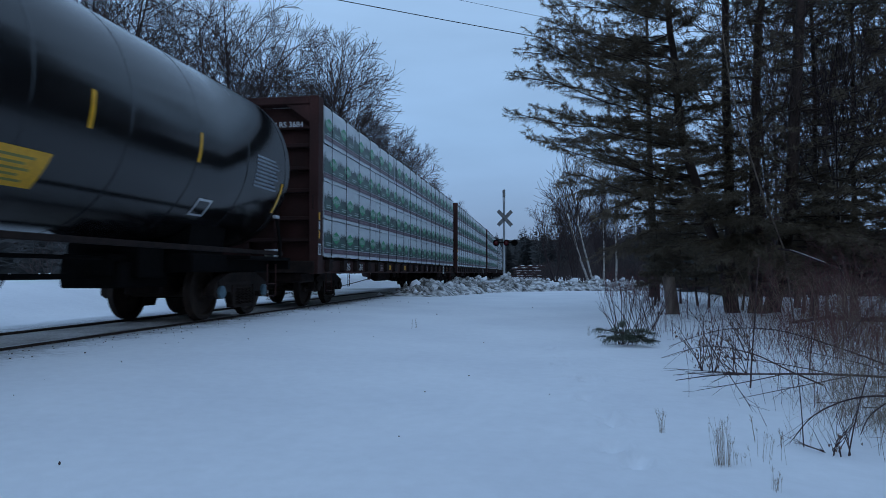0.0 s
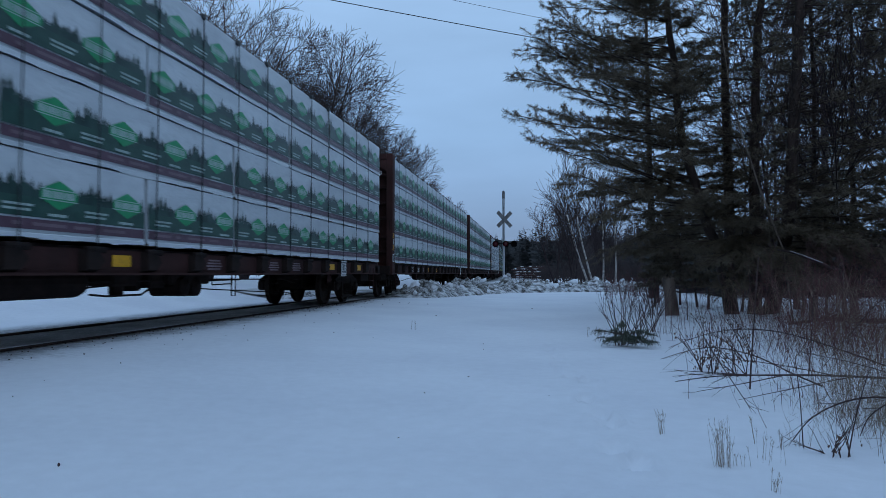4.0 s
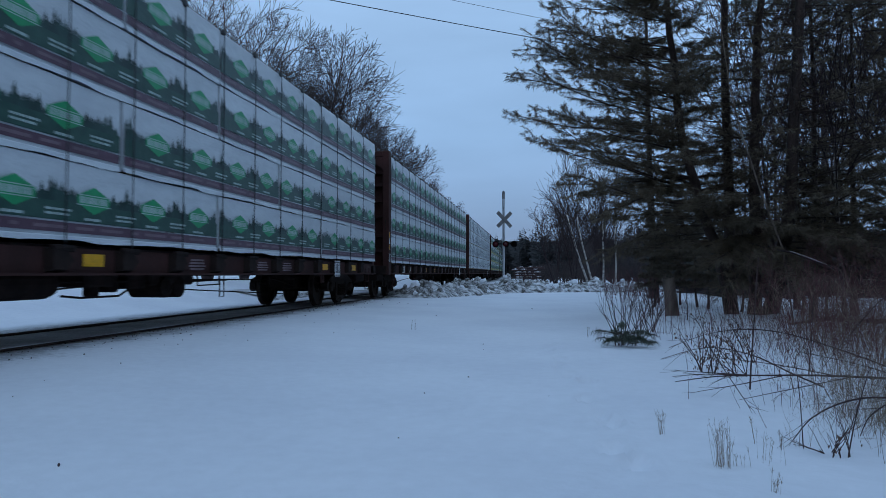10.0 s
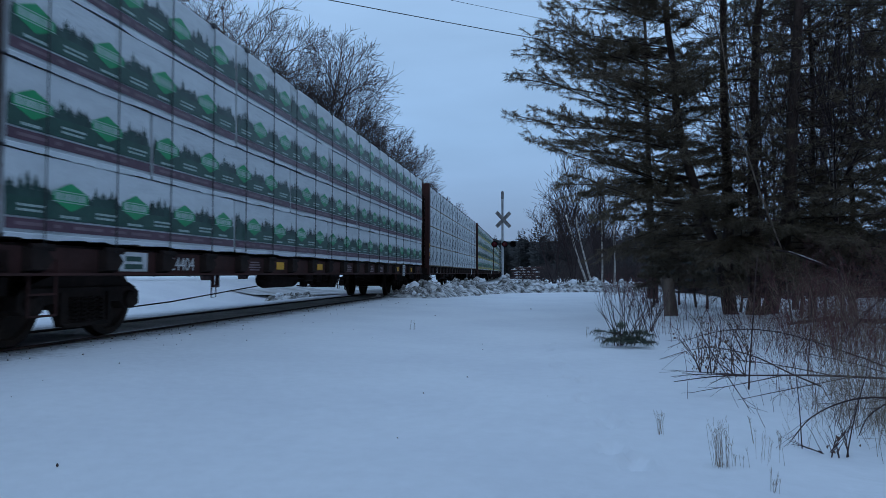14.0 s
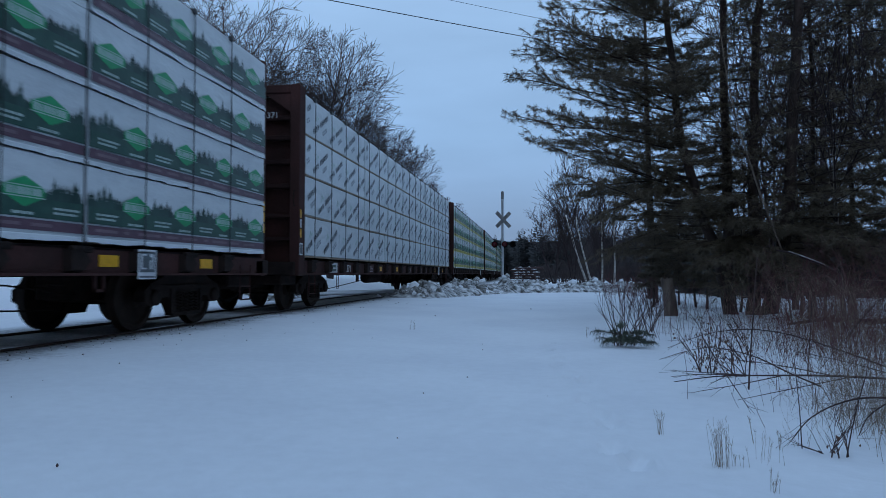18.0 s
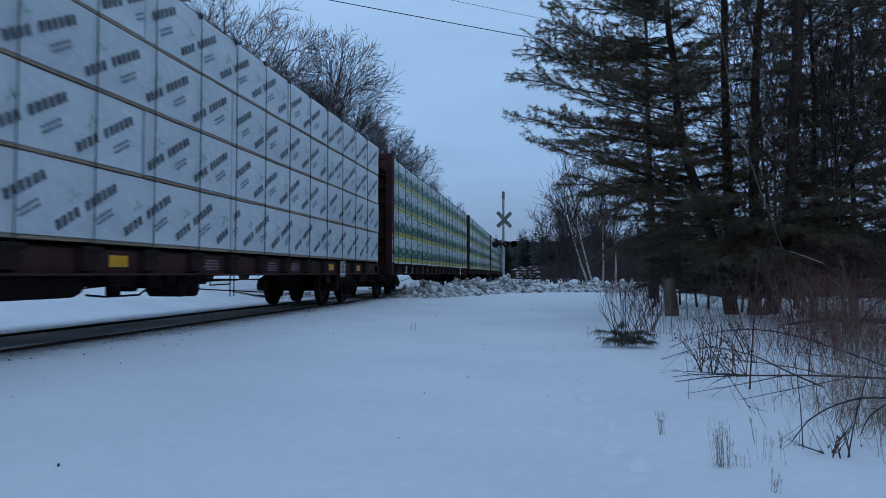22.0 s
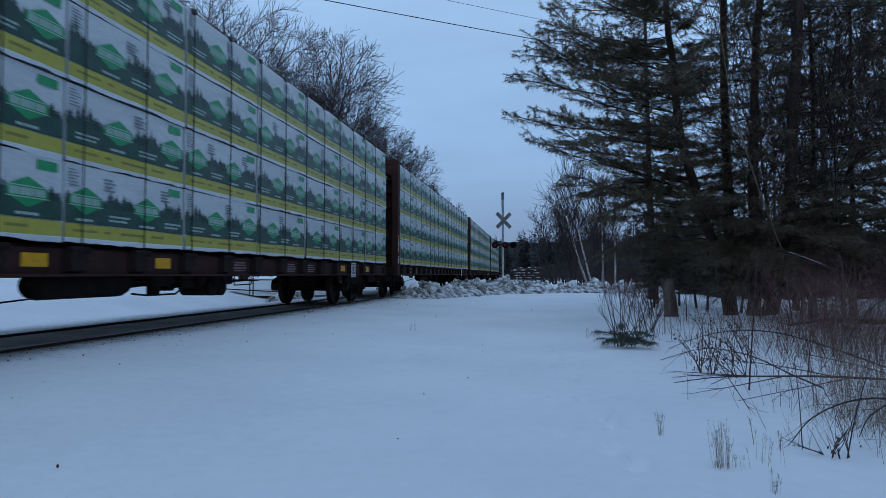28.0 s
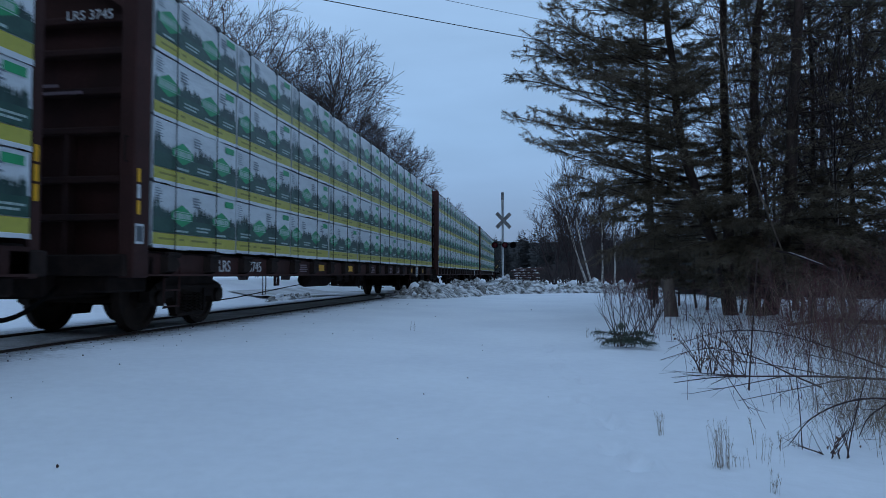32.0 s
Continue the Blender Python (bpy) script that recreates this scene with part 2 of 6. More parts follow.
# ---------------------------------------------------------------- mesh helpers
class Shape:
    """Collects vertices and faces for one mesh."""

    def __init__(self):
        self.v, self.f = [], []

    def add(self, vs, fs):
        k = len(self.v)
        self.v.extend(vs)
        self.f.extend([tuple(i + k for i in q) for q in fs])
        return self

    def box(self, x0, y0, z0, x1, y1, z1, c=0.0):
        """A box, with its edges cut by c."""
        if not c:
            vs = [(x, y, z) for x in (x0, x1) for y in (y0, y1) for z in (z0, z1)]
            return self.add(vs, [(0, 1, 3, 2), (4, 6, 7, 5), (0, 4, 5, 1), (2, 3, 7, 6), (0, 2, 6, 4), (1, 5, 7, 3)])
        bm = bmesh.new()
        bmesh.ops.create_cube(bm, size=1.0, matrix=Matrix.Translation(((x0 + x1) / 2, (y0 + y1) / 2, (z0 + z1) / 2)) @ Matrix.Diagonal((abs(x1 - x0), abs(y1 - y0), abs(z1 - z0), 1)))
        bmesh.ops.bevel(bm, geom=bm.edges[:], offset=c, segments=1, affect="EDGES")
        bm.verts.index_update()
        self.add([tuple(v.co) for v in bm.verts], [tuple(v.index for v in q.verts) for q in bm.faces])
        bm.free()
        return self

    def tube(self, pts, rad, n=6, cap=True):
        """A round bar through pts; rad is one radius or one for each point."""
        pts = [Vector(p) for p in pts]
        rads = rad if isinstance(rad, (list, tuple)) else [rad] * len(pts)
        k = len(self.v)
        for i, p in enumerate(pts):
            d = pts[min(i + 1, len(pts) - 1)] - pts[max(i - 1, 0)]
            d = d.normalized() if d.length > 1e-9 else Vector((0, 0, 1))
            u = d.cross(Vector((0.31, 0.17, 0.93)) if abs(d.z) < 0.9 else Vector((1, 0.2, 0))).normalized()
            w = d.cross(u)
            for j in range(n):
                a = 2 * math.pi * j / n
                q = p + (u * math.cos(a) + w * math.sin(a)) * rads[i]
                self.v.append((q.x, q.y, q.z))
        for i in range(len(pts) - 1):
            for j in range(n):
                a, b = k + i * n + j, k + i * n + (j + 1) % n
                self.f.append((a, b, b + n, a + n))
        if cap:
            self.f.append(tuple(k + j for j in reversed(range(n))))
            e0 = k + (len(pts) - 1) * n
            self.f.append(tuple(e0 + j for j in range(n)))
        return self

    def lathe(self, profile, n=24, axis="x", at=(0, 0, 0)):
        """Turns (radius, along) pairs about an axis."""
        k = len(self.v)
        for r, h in profile:
            for j in range(n):
                a = 2 * math.pi * j / n
                c, s = r * math.cos(a), r * math.sin(a)
                p = {"x": (h, c, s), "y": (c, h, s), "z": (c, s, h)}[axis]
                self.v.append((p[0] + at[0], p[1] + at[1], p[2] + at[2]))
        for i in range(len(profile) - 1):
            for j in range(n):
                a, b = k + i * n + j, k + i * n + (j + 1) % n
                self.f.append((a, b, b + n, a + n))
        self.f.append(tuple(k + j for j in range(n)))
        e0 = k + (len(profile) - 1) * n
        self.f.append(tuple(e0 + j for j in range(n)))
        return self

    def slab(self, outline, x0, x1):
        """A flat outline of (y, z) points with thickness from x0 to x1."""
        n = len(outline)
        vs = [(x0, y, z) for y, z in outline] + [(x1, y, z) for y, z in outline]
        fs = [tuple(range(n)), tuple(range(2 * n - 1, n - 1, -1))]
        fs += [(i, i + n, (i + 1) % n + n, (i + 1) % n) for i in range(n)]
        return self.add(vs, fs)

    def slab_y(self, outline, y0, y1):
        """A flat outline of (x, z) points with thickness from y0 to y1."""
        n = len(outline)
        vs = [(x, y0, z) for x, z in outline] + [(x, y1, z) for x, z in outline]
        fs = [tuple(range(n)), tuple(range(2 * n - 1, n - 1, -1))]
        fs += [(i, i + n, (i + 1) % n + n, (i + 1) % n) for i in range(n)]
        return self.add(vs, fs)

    def mesh(self, name, mat, smooth=False):
        me = bpy.data.meshes.new(name)
        me.from_pydata(self.v, [], self.f)
        me.materials.append(mat)
        if smooth:
            me.shade_smooth()
        me.update()
        return me


def part(name, shape, mat, parent=None, label="", smooth=False, at=None):
    """One mesh object under a thing or a part. shape: a Shape, or a mesh that is shared."""
    me = shape.mesh(name, mat, smooth) if isinstance(shape, Shape) else shape
    ob = new(name, me)
    ob.parent = parent
    if at is not None:
        ob.location = at
    if label:
        ob["label"] = label
    return ob


def thing(name, label, category, group="", kind="", at=(0, 0, 0), rz=0):
    ob = new(name)
    ob.empty_display_size = 0.2
    ob.matrix_basis = pose(*at, 0, 0, rz)
    return tagged(ob, label, category, group, kind)


def setting(name, shape, mat, label="", category="", smooth=False, kind="structure"):
    ob = part(name, shape, mat, None, "", smooth)
    return tagged(ob, label, category, "", kind)


def lettering(text, size, mat, parent, m, label="stencilled white lettering"):
    """Words as a thin mesh in the built-in font, at the pose m in the parent's space."""
    cu = bpy.data.curves.new("lettering", "FONT")
    cu.body, cu.size, cu.extrude, cu.align_x = text, size, 0.002, "CENTER"
    tmp = bpy.data.objects.new("tmp", cu)
    me = bpy.data.meshes.new_from_object(tmp)
    bpy.data.objects.remove(tmp)
    me.materials.clear()
    me.materials.append(mat)
    ob = part("lettering", me, mat, parent, label)
    ob["kind"] = "stuff"
    ob.matrix_basis = m
    return ob


# ---------------------------------------------------------------- plan of the track and the ground
def track_x(y):
    return TRACK_X - 0.000278 * max(0.0, y - 19.0) ** 2


def smooth_step(a, b, v):
    t = min(1.0, max(0.0, (v - a) / (b - a)))
    return t * t * (3 - 2 * t)


PRINTS = [(0.46, 3.72, 0.05), (0.36, 4.02, 0.04), (0.41, 4.72, 0.06), (0.36, 5.0, 0.04), (0.29, 5.62, 0.05), (0.35, 6.5, 0.05), (0.22, 6.75, 0.03), (0.10, 7.55, 0.05), (0.12, 8.3, 0.04), (0.02, 9.1, 0.05), (0.03, 9.9, 0.04)]


def ground_z(x, y):
    """Height of the snow."""
    d = x - track_x(y)
    side = abs(d)
    if d > 0:
        z = -0.03 - 0.14 * smooth_step(1.2, 6.5, d) - 0.06 * smooth_step(7.0, 12.0, d)
        z += 0.06 * smooth_step(14, 30, y) * smooth_step(2, 5, d)
    else:
        z = -0.03 - 0.22 * smooth_step(1.5, 4.5, side) + 0.78 * smooth_step(3.8, 8.5, side)
    z += 0.035 * noise.noise((x * 0.23, y * 0.23, 3.0)) * smooth_step(1.6, 4, side)
    if 2.5 < y < 11 and -0.6 < x < 1.0:
        for fx, fy, deep in PRINTS:
            q = ((x - fx) / 0.085) ** 2 + ((y - fy) / 0.17) ** 2
            if q < 2.2:
                z -= 1.7 * deep * max(0.0, 1 - q) - 0.024 * math.exp(-((q - 1.35) / 0.4) ** 2)
    z += 0.22 * math.exp(-((x - 4.0) ** 2 + (y - 15.0) ** 2) / 3.5) + 0.13 * math.exp(-((x - 4.5) ** 2 / 0.10 + (y - 14.1) ** 2 / 0.3)) + 0.07 * math.exp(-((x - 3.6) ** 2 / 0.12 + (y - 14.0) ** 2 / 0.2))
    for mx, my, mh in ((2.45, 14.95, 0.05), (5.6, 14.6, 0.10), (6.2, 13.6, 0.12)):
        z += mh * math.exp(-((x - mx) ** 2 + (y - my) ** 2) / 0.10)
    z += 0.012 * noise.noise((x * 0.9, y * 0.9, 7.0)) * smooth_step(1.3, 2.5, side)
    return z


GROUND = Shape()
xs = [-1200, -600, -300, -150, -90, -60, -45, -35] + [-30 + i for i in range(16)] + [-14 + 0.5 * i for i in range(8)] + [-10, -9.6, -9.2, -8.9, -8.6, -8.2, -7.8, -7.66]
xs += [-7.60, -6.028, -6.008, -5.85, -5.7, -5.4, -5.2] + [-5.0 + 0.25 * i for i in range(19)] + [-0.3 + 0.05 * i for i in range(20)] + [0.7 + 0.15 * i for i in range(22)] + [4 + i * 0.5 for i in range(16)] + [12 + i for i in range(19)] + [33, 38, 45, 60, 90, 150, 300, 600, 1200]
ys = [-600, -200, -80, -40, -25, -15, -10, -6, -3, -1] + [0.25 * i for i in range(12)] + [3.0 + 0.06 * i for i in range(130)] + [10.8 + 0.2 * i for i in range(21)] + [15 + 0.5 * i for i in range(60)] + [45 + 2 * i for i in range(40)] + [130, 150, 180, 220, 300, 450, 700, 1200, 2400]
for y in ys:
    for x in xs:
        xx = x
        xx = x + (track_x(y) - TRACK_X) * (1 if x < 0 else 0)
        z = -0.30 if -7.61 < x < -6.02 else ground_z(xx, y)
        GROUND.v.append((xx, y, z))
nx = len(xs)
GROUND.f = [(j * nx + i, j * nx + i + 1, (j + 1) * nx + i + 1, (j + 1) * nx + i) for j in range(len(ys) - 1) for i in range(nx - 1)]
setting("ground", GROUND, SNOW, "blue-white untrodden snow cover over open ground", "snow", True)

# track bed: dark ballast between the rails, on the ground's trench
BED = Shape()
yb = [-60 + 1.0 * i for i in range(260)]
cols = [(-0.79, -0.05), (-0.7, -0.045), (-0.4, -0.035), (0, -0.03), (0.4, -0.035), (0.7, -0.035), (0.79, -0.04)]
for y in yb:
    for dx, z in cols:
        BED.v.append((track_x(y) + dx, y, z + 0.015 * noise.noise((dx * 2, y * 1.7, 1))))
nb = len(cols)
BED.f = [(j * nb + i, j * nb + i + 1, (j + 1) * nb + i + 1, (j + 1) * nb + i) for j in range(len(yb) - 1) for i in range(nb - 1)]
setting("track_bed", BED, BALLAST, "dark wet ballast swept clear of snow between the rails", "track bed", True)
for k, side in enumerate((0.7525, -0.7525)):
    rail, top = Shape(), Shape()
    prof = [(-0.07, -0.17), (0.07, -0.17), (0.07, -0.155), (0.012, -0.13), (0.012, -0.045), (0.036, -0.035), (0.036, -0.004), (-0.036, -0.004), (-0.036, -0.035), (-0.012, -0.045), (-0.012, -0.13), (-0.07, -0.155)]
    yr = [-60] + [-50 + 5 * i for i in range(50)]
    for y in yr:
        rail.v.extend([(track_x(y) + side + dx, y, z) for dx, z in prof])
        top.v.extend([(track_x(y) + side + dx, y, z) for dx, z in ((-0.03, -0.003), (0.03, -0.003), (0.022, 0.0), (-0.022, 0.0))])
    for sh, n in ((rail, 12), (top, 4)):
        sh.f = [(j * n + i, j * n + (i + 1) % n, (j + 1) * n + (i + 1) % n, (j + 1) * n + i) for j in range(len(yr) - 1) for i in range(n)]
    rl = tagged(part("rail", rail, RAIL_STEEL), "rusty steel rail with a polished running surface", "rail", "rails of the track", "structure")
    part("running_surface", top, RAIL_TOP, rl, "polished steel head")

# ---------------------------------------------------------------- the train
def train_run(t):
    return 4.279 * t - 0.00714 * t * t


LOAD_L, HALF_W, DECK, LOAD_TOP = 22.5, 1.6, 1.20, 4.80
TIER = (LOAD_TOP - DECK) / 4
TRUCK_Y = 9.3
TIMES = [0.5 * i for i in range(65)]


def car_pose(mid, t):
    """Pose of a car whose middle was at y = mid at 0 s: its two trucks follow the track."""
    y = mid - train_run(t)
    a, b = Vector((track_x(y - TRUCK_Y), y - TRUCK_Y, 0)), Vector((track_x(y + TRUCK_Y), y + TRUCK_Y, 0))
    m = (a + b) / 2
    d = b - a
    return pose(m.x, m.y, 0, 0, 0, math.degrees(math.atan2(-d.x, d.y)))


MOVING = []      # (object, middle at 0 s)
WHEELS = []      # (object, place on its car)
SHARED = {}


def shared(key, build, name, mat, smooth=False):
    if key not in SHARED:
        SHARED[key] = build().mesh(name, mat, smooth)
    return SHARED[key]


AXLE_Z = 0.489


def wheelset_shape():
    s = Shape()
    for sg in (-1, 1):
        x = 0.7 * sg
        s.lathe([(0.06, x - 0.09 * sg), (0.13, x - 0.09 * sg), (0.15, x - 0.03 * sg), (0.385, x - 0.005 * sg), (0.41, x - 0.055 * sg), (0.508, x - 0.05 * sg), (0.503, x - 0.03 * sg), (0.488, x - 0.02 * sg), (0.485, x + 0.075 * sg), (0.41, x + 0.078 * sg), (0.385, x + 0.03 * sg), (0.16, x + 0.02 * sg), (0.13, x + 0.09 * sg), (0.06, x + 0.09 * sg)], 28)
    s.lathe([(0.075, -1.0), (0.09, -0.6), (0.08, 0), (0.09, 0.6), (0.075, 1.0)], 12)
    return s


def side_frame_shape(x):
    x0, x1 = x - 0.08, x + 0.08
    s = Shape().slab([(-1.12, 0.40), (-1.12, 0.56), (-0.98, 0.66), (-0.55, 0.80), (0, 0.81), (0.55, 0.80), (0.98, 0.66), (1.12, 0.56), (1.12, 0.40), (1.0, 0.34), (0.78, 0.34), (0.70, 0.44), (0.52, 0.46), (0.36, 0.24), (0.33, 0.16), (-0.33, 0.16), (-0.36, 0.24), (-0.52, 0.46), (-0.70, 0.44), (-0.78, 0.34), (-1.0, 0.34)], x0, x1)
    sg = 1 if x > 0 else -1
    a, b = sorted((x1 if sg > 0 else x0, (x1 if sg > 0 else x0) + 0.03 * sg))
    s.box(a, -1.0, 0.58, b, 1.0, 0.64).box(a, -0.42, 0.16, b, 0.42, 0.21).box(a, -0.46, 0.2, b, -0.40, 0.6).box(a, 0.40, 0.2, b, 0.46, 0.6)
    return s


def spring_shape():
    """One coil spring: a bar wound six times."""
    pts = [(0.048 * math.cos(u * 1.0472), 0.048 * math.sin(u * 1.0472), 0.23 + u * 0.0081) for u in range(37)]
    return Shape().tube(pts, 0.013, 5)


def bearing_shape():
    return Shape().lathe([(0.10, -0.06), (0.115, -0.05), (0.115, 0.03), (0.08, 0.05), (0.04, 0.055)], 16)


def add_truck(car, y, bear=None):
    bear = bear or FRAME_STEEL
    for x in (-1.0, 1.0):
        part("side_frame", shared(("frame", x), lambda: side_frame_shape(x), "side_frame", FRAME_STEEL), FRAME_STEEL, car, "", at=(0, y, AXLE_Z - 0.457))
        if x > 0:
            for k in (-0.24, -0.08, 0.08, 0.24):
                part("spring", shared("spring", spring_shape, "spring", FRAME_STEEL), FRAME_STEEL, car, "", at=(1.11, y + k, AXLE_Z - 0.457))
    part("bolster", shared("bolster", lambda: Shape().box(-1.05, -0.2, 0.45, 1.05, 0.2, 0.78, 0.03), "bolster", GRIME), GRIME, car, at=(0, y, 0))
    for dy in (-0.89, 0.89):
        w = part("wheelset", shared("wheelset", wheelset_shape, "wheelset", WHEEL, False), WHEEL, car, "worn steel wheels on an axle", at=(0, y + dy, AXLE_Z))
        WHEELS.append((w, y + dy))
        for x in (-1.1, 1.1):
            part("bearing_cap", shared(("bearing", x > 0, bear.name), bearing_shape if x > 0 else (lambda: Shape().lathe([(0.10, 0.06), (0.115, 0.05), (0.115, -0.03), (0.08, -0.05), (0.04, -0.055)], 16)), "bearing_cap", bear), bear, car, at=(x, y + dy, AXLE_Z))
    part("transom", shared("transom", lambda: Shape().box(-0.62, -0.62, 0.50, 0.62, 0.62, 0.82, 0.04).box(-0.34, -1.55, 0.46, 0.34, -0.6, 0.82, 0.03).box(-0.34, 0.6, 0.46, 0.34, 1.55, 0.82, 0.03), "transom", GRIME), GRIME, car, at=(0, y, 0))
    for dy in (-0.36, 0.36):
        part("brake_beam", shared("brake_beam", lambda: Shape().box(-0.75, -0.04, 0.36, 0.75, 0.04, 0.48), "brake_beam", GRIME), GRIME, car, at=(0, y + dy, 0))


def coupler_shape(sg):
    s = Shape()
    s.box(-0.09, min(10.9 * sg, 11.95 * sg), 0.78, 0.09, max(10.9 * sg, 11.95 * sg), 0.96, 0.02)
    s.box(-0.17, min(11.9 * sg, 12.25 * sg), 0.72, 0.15, max(11.9 * sg, 12.25 * sg), 1.02, 0.05)
    return s


def hose_shape(sg):
    pts = []
    for i in range(9):
        u = i / 8
        pts.append((0.45 - 0.2 * u, (11.35 + 0.92 * u) * sg, 0.80 - 0.52 * math.sin(u * 1.5708)))
    return Shape().tube(pts, 0.032, 7)


def span(sg, a, b):
    return sorted((sg * a, sg * b))


BH = {-1: (11.25, 11.60, 1.58), 1: (11.31, 11.48, 1.47)}     # inner face, outer face, half width


def bulkhead_panel(sg):
    a, b = span(sg, BH[sg][0] + 0.01, BH[sg][0] + 0.05)
    return Shape().box(-1.3, a, 1.1, 1.3, b, 4.72)


def add_bulkhead(car, sg):
    """An end bulkhead: a recessed panel, two posts, a top beam with gussets, cross ribs."""
    y0, y1, w = BH[sg]
    bh = part("bulkhead", shared(("panel", sg), lambda: bulkhead_panel(sg), "bulkhead", OXIDE), OXIDE, car)
    a, b = span(sg, y0, y1)
    for x in (-1, 1):
        xa, xb = sorted((x * (w - 0.22), x * w))
        part("corner_post", shared(("cpost", sg, x), lambda: Shape().box(xa, a, 0.80, xb, b, 4.93, 0.018), "corner_post", OXIDE), OXIDE, bh)
        ga, gb = span(sg, y0 + 0.1, y1 - 0.02)
        part("gusset", shared(("gusset", sg, x), lambda: Shape().slab_y([(x * (w - 0.22), 4.72), (x * 0.80, 4.72), (x * (w - 0.22), 4.32)], ga, gb), "gusset", OXIDE), OXIDE, bh)
    ta, tb = span(sg, y0 + 0.005, y1 - 0.01)
    part("top_beam", shared(("tbeam", sg), lambda: Shape().box(-w + 0.22, ta, 4.74, w - 0.22, tb, 4.92, 0.015), "top_beam", OXIDE), OXIDE, bh)
    ea, eb = span(sg, 11.0, y1 + 0.08)
    part("end_sill", shared(("esill", sg), lambda: Shape().box(-1.5, ea, 0.82, 1.5, eb, 1.1, 0.02), "end_sill", GRIME), GRIME, bh)
    # Ribs and stiffeners carry the recess's shade in their paint.
    ra, rb = span(sg, y0 + 0.05, y0 + (0.24 if sg < 0 else 0.14))
    for z in (1.55, 2.05, 2.70, 3.22, 3.75, 4.18):
        part("rib", shared(("rib", sg, z), lambda: Shape().box(-w + 0.22, ra, z, w - 0.22, rb, z + 0.09, 0.012), "rib", OXIDE_SHADED), OXIDE_SHADED, bh)
    pa, pb = span(sg, y0 + 0.05, y0 + (0.22 if sg < 0 else 0.13))
    for x in (-0.2, 0.5):
        part("stiffener", shared(("bpost", sg, x), lambda: Shape().box(x - 0.04, pa, 1.1, x + 0.04, pb, 2.72), "stiffener", OXIDE_SHADED), OXIDE_SHADED, bh)
    sa, sb = span(sg, y1 - 0.13, y1 - 0.06)
    for i, mt in enumerate((YELLOW, WHITE, YELLOW) if sg < 0 else (YELLOW, YELLOW, YELLOW)):
        part("reflector_strip", shared(("strip", sg, i), lambda: Shape().box(w + 0.001, sa, 1.62 + i * 0.21, w + 0.006, sb, 1.80 + i * 0.21), "reflector_strip", mt), mt, bh, "white reflective strip" if mt is WHITE else "yellow reflective strip")
    if sg < 0:
        tag = part("placard", shared("bh_placard", lambda: Shape().box(w + 0.001, y1 * sg + 0.03, 1.24, w + 0.006, y1 * sg + 0.21, 1.50), "placard", WHITE), WHITE, bh, "small white framed plate")
        part("placard_panel", shared("bh_placard_panel", lambda: Shape().box(w + 0.006, y1 * sg + 0.05, 1.27, w + 0.008, y1 * sg + 0.19, 1.47), "placard_panel", P_SLATE), P_SLATE, tag)
    part("grab_iron", shared(("grab", sg), lambda: Shape().tube([(w - 0.1, y1 * sg, 2.3), (w - 0.1, (y1 + 0.07) * sg, 2.3), (w - 0.1, (y1 + 0.07) * sg, 2.62), (w - 0.1, y1 * sg, 2.62)], 0.012, 5), "grab_iron", GRIME), GRIME, bh)
    return bh


def sill_shape(x):
    """A side sill: web, bottom flange, and the deck's edge."""
    s = Shape()
    a, b = sorted((x * 1.46, x * 1.50))
    s.box(a, -11.3, 0.84, b, 11.3, 1.13)
    a, b = sorted((x * 1.35, x * 1.58))
    s.box(a, -11.3, 0.82, b, 11.3, 0.85)
    return s


def pocket_shape(x):
    """A winch housing on the sill: blunt behind, drawn to a point along the car, with a drum above."""
    s = Shape()
    back = [(-0.20, 0.855), (0.08, 0.855), (0.25, 0.99), (0.08, 1.125), (-0.20, 1.125)]
    front = [(-0.17, 0.89), (0.05, 0.89), (0.15, 0.99), (0.05, 1.09), (-0.17, 1.09)]
    s.v = [(x * 1.5, y, z) for y, z in back] + [(x * 1.60, y, z) for y, z in front]
    s.f = [tuple(range(5)), tuple(range(9, 4, -1))] + [(i, i + 5, (i + 1) % 5 + 5, (i + 1) % 5) for i in range(5)]
    s.lathe([(0.04, -0.17), (0.04, 0.17)], 8, "y", (x * 1.57, 0, 1.12))
    return s


CABLE_Y = [-10.65 + 1.2 * i for i in range(18)]


def cable_shape():
    s = Shape()
    pts = [(0.2, 0, 4.835), (1.3, 0, 4.835), (1.60, 0, 4.80), (1.605, 0, 3.0), (1.60, 0, 1.1)]
    s.tube(pts, 0.008, 5)
    s.box(1.54, -0.045, 4.75, 1.615, 0.045, 4.83, 0.01)
    return s


def centre_beam_shape():
    s = Shape().box(-0.12, -11.25, 4.6, 0.12, 11.25, 4.8).box(-0.03, -11.25, 1.15, 0.03, 11.25, 1.5)
    for k in range(19):
        s.box(-0.06, -10.9 + k * 1.2 - 0.06, 1.2, 0.06, -10.9 + k * 1.2 + 0.06, 4.7)
    return s


def underframe_shape():
    s = Shape()
    s.box(-0.33, -11.4, 0.80, 0.33, 11.4, 1.0, 0.02)
    s.box(-1.46, -11.25, 1.02, 1.46, 11.25, 1.16)
    for k in range(19):
        s.box(-1.44, -10.9 + k * 1.2 - 0.05, 0.84, 1.44, -10.9 + k * 1.2 + 0.05, 1.03)
    return s


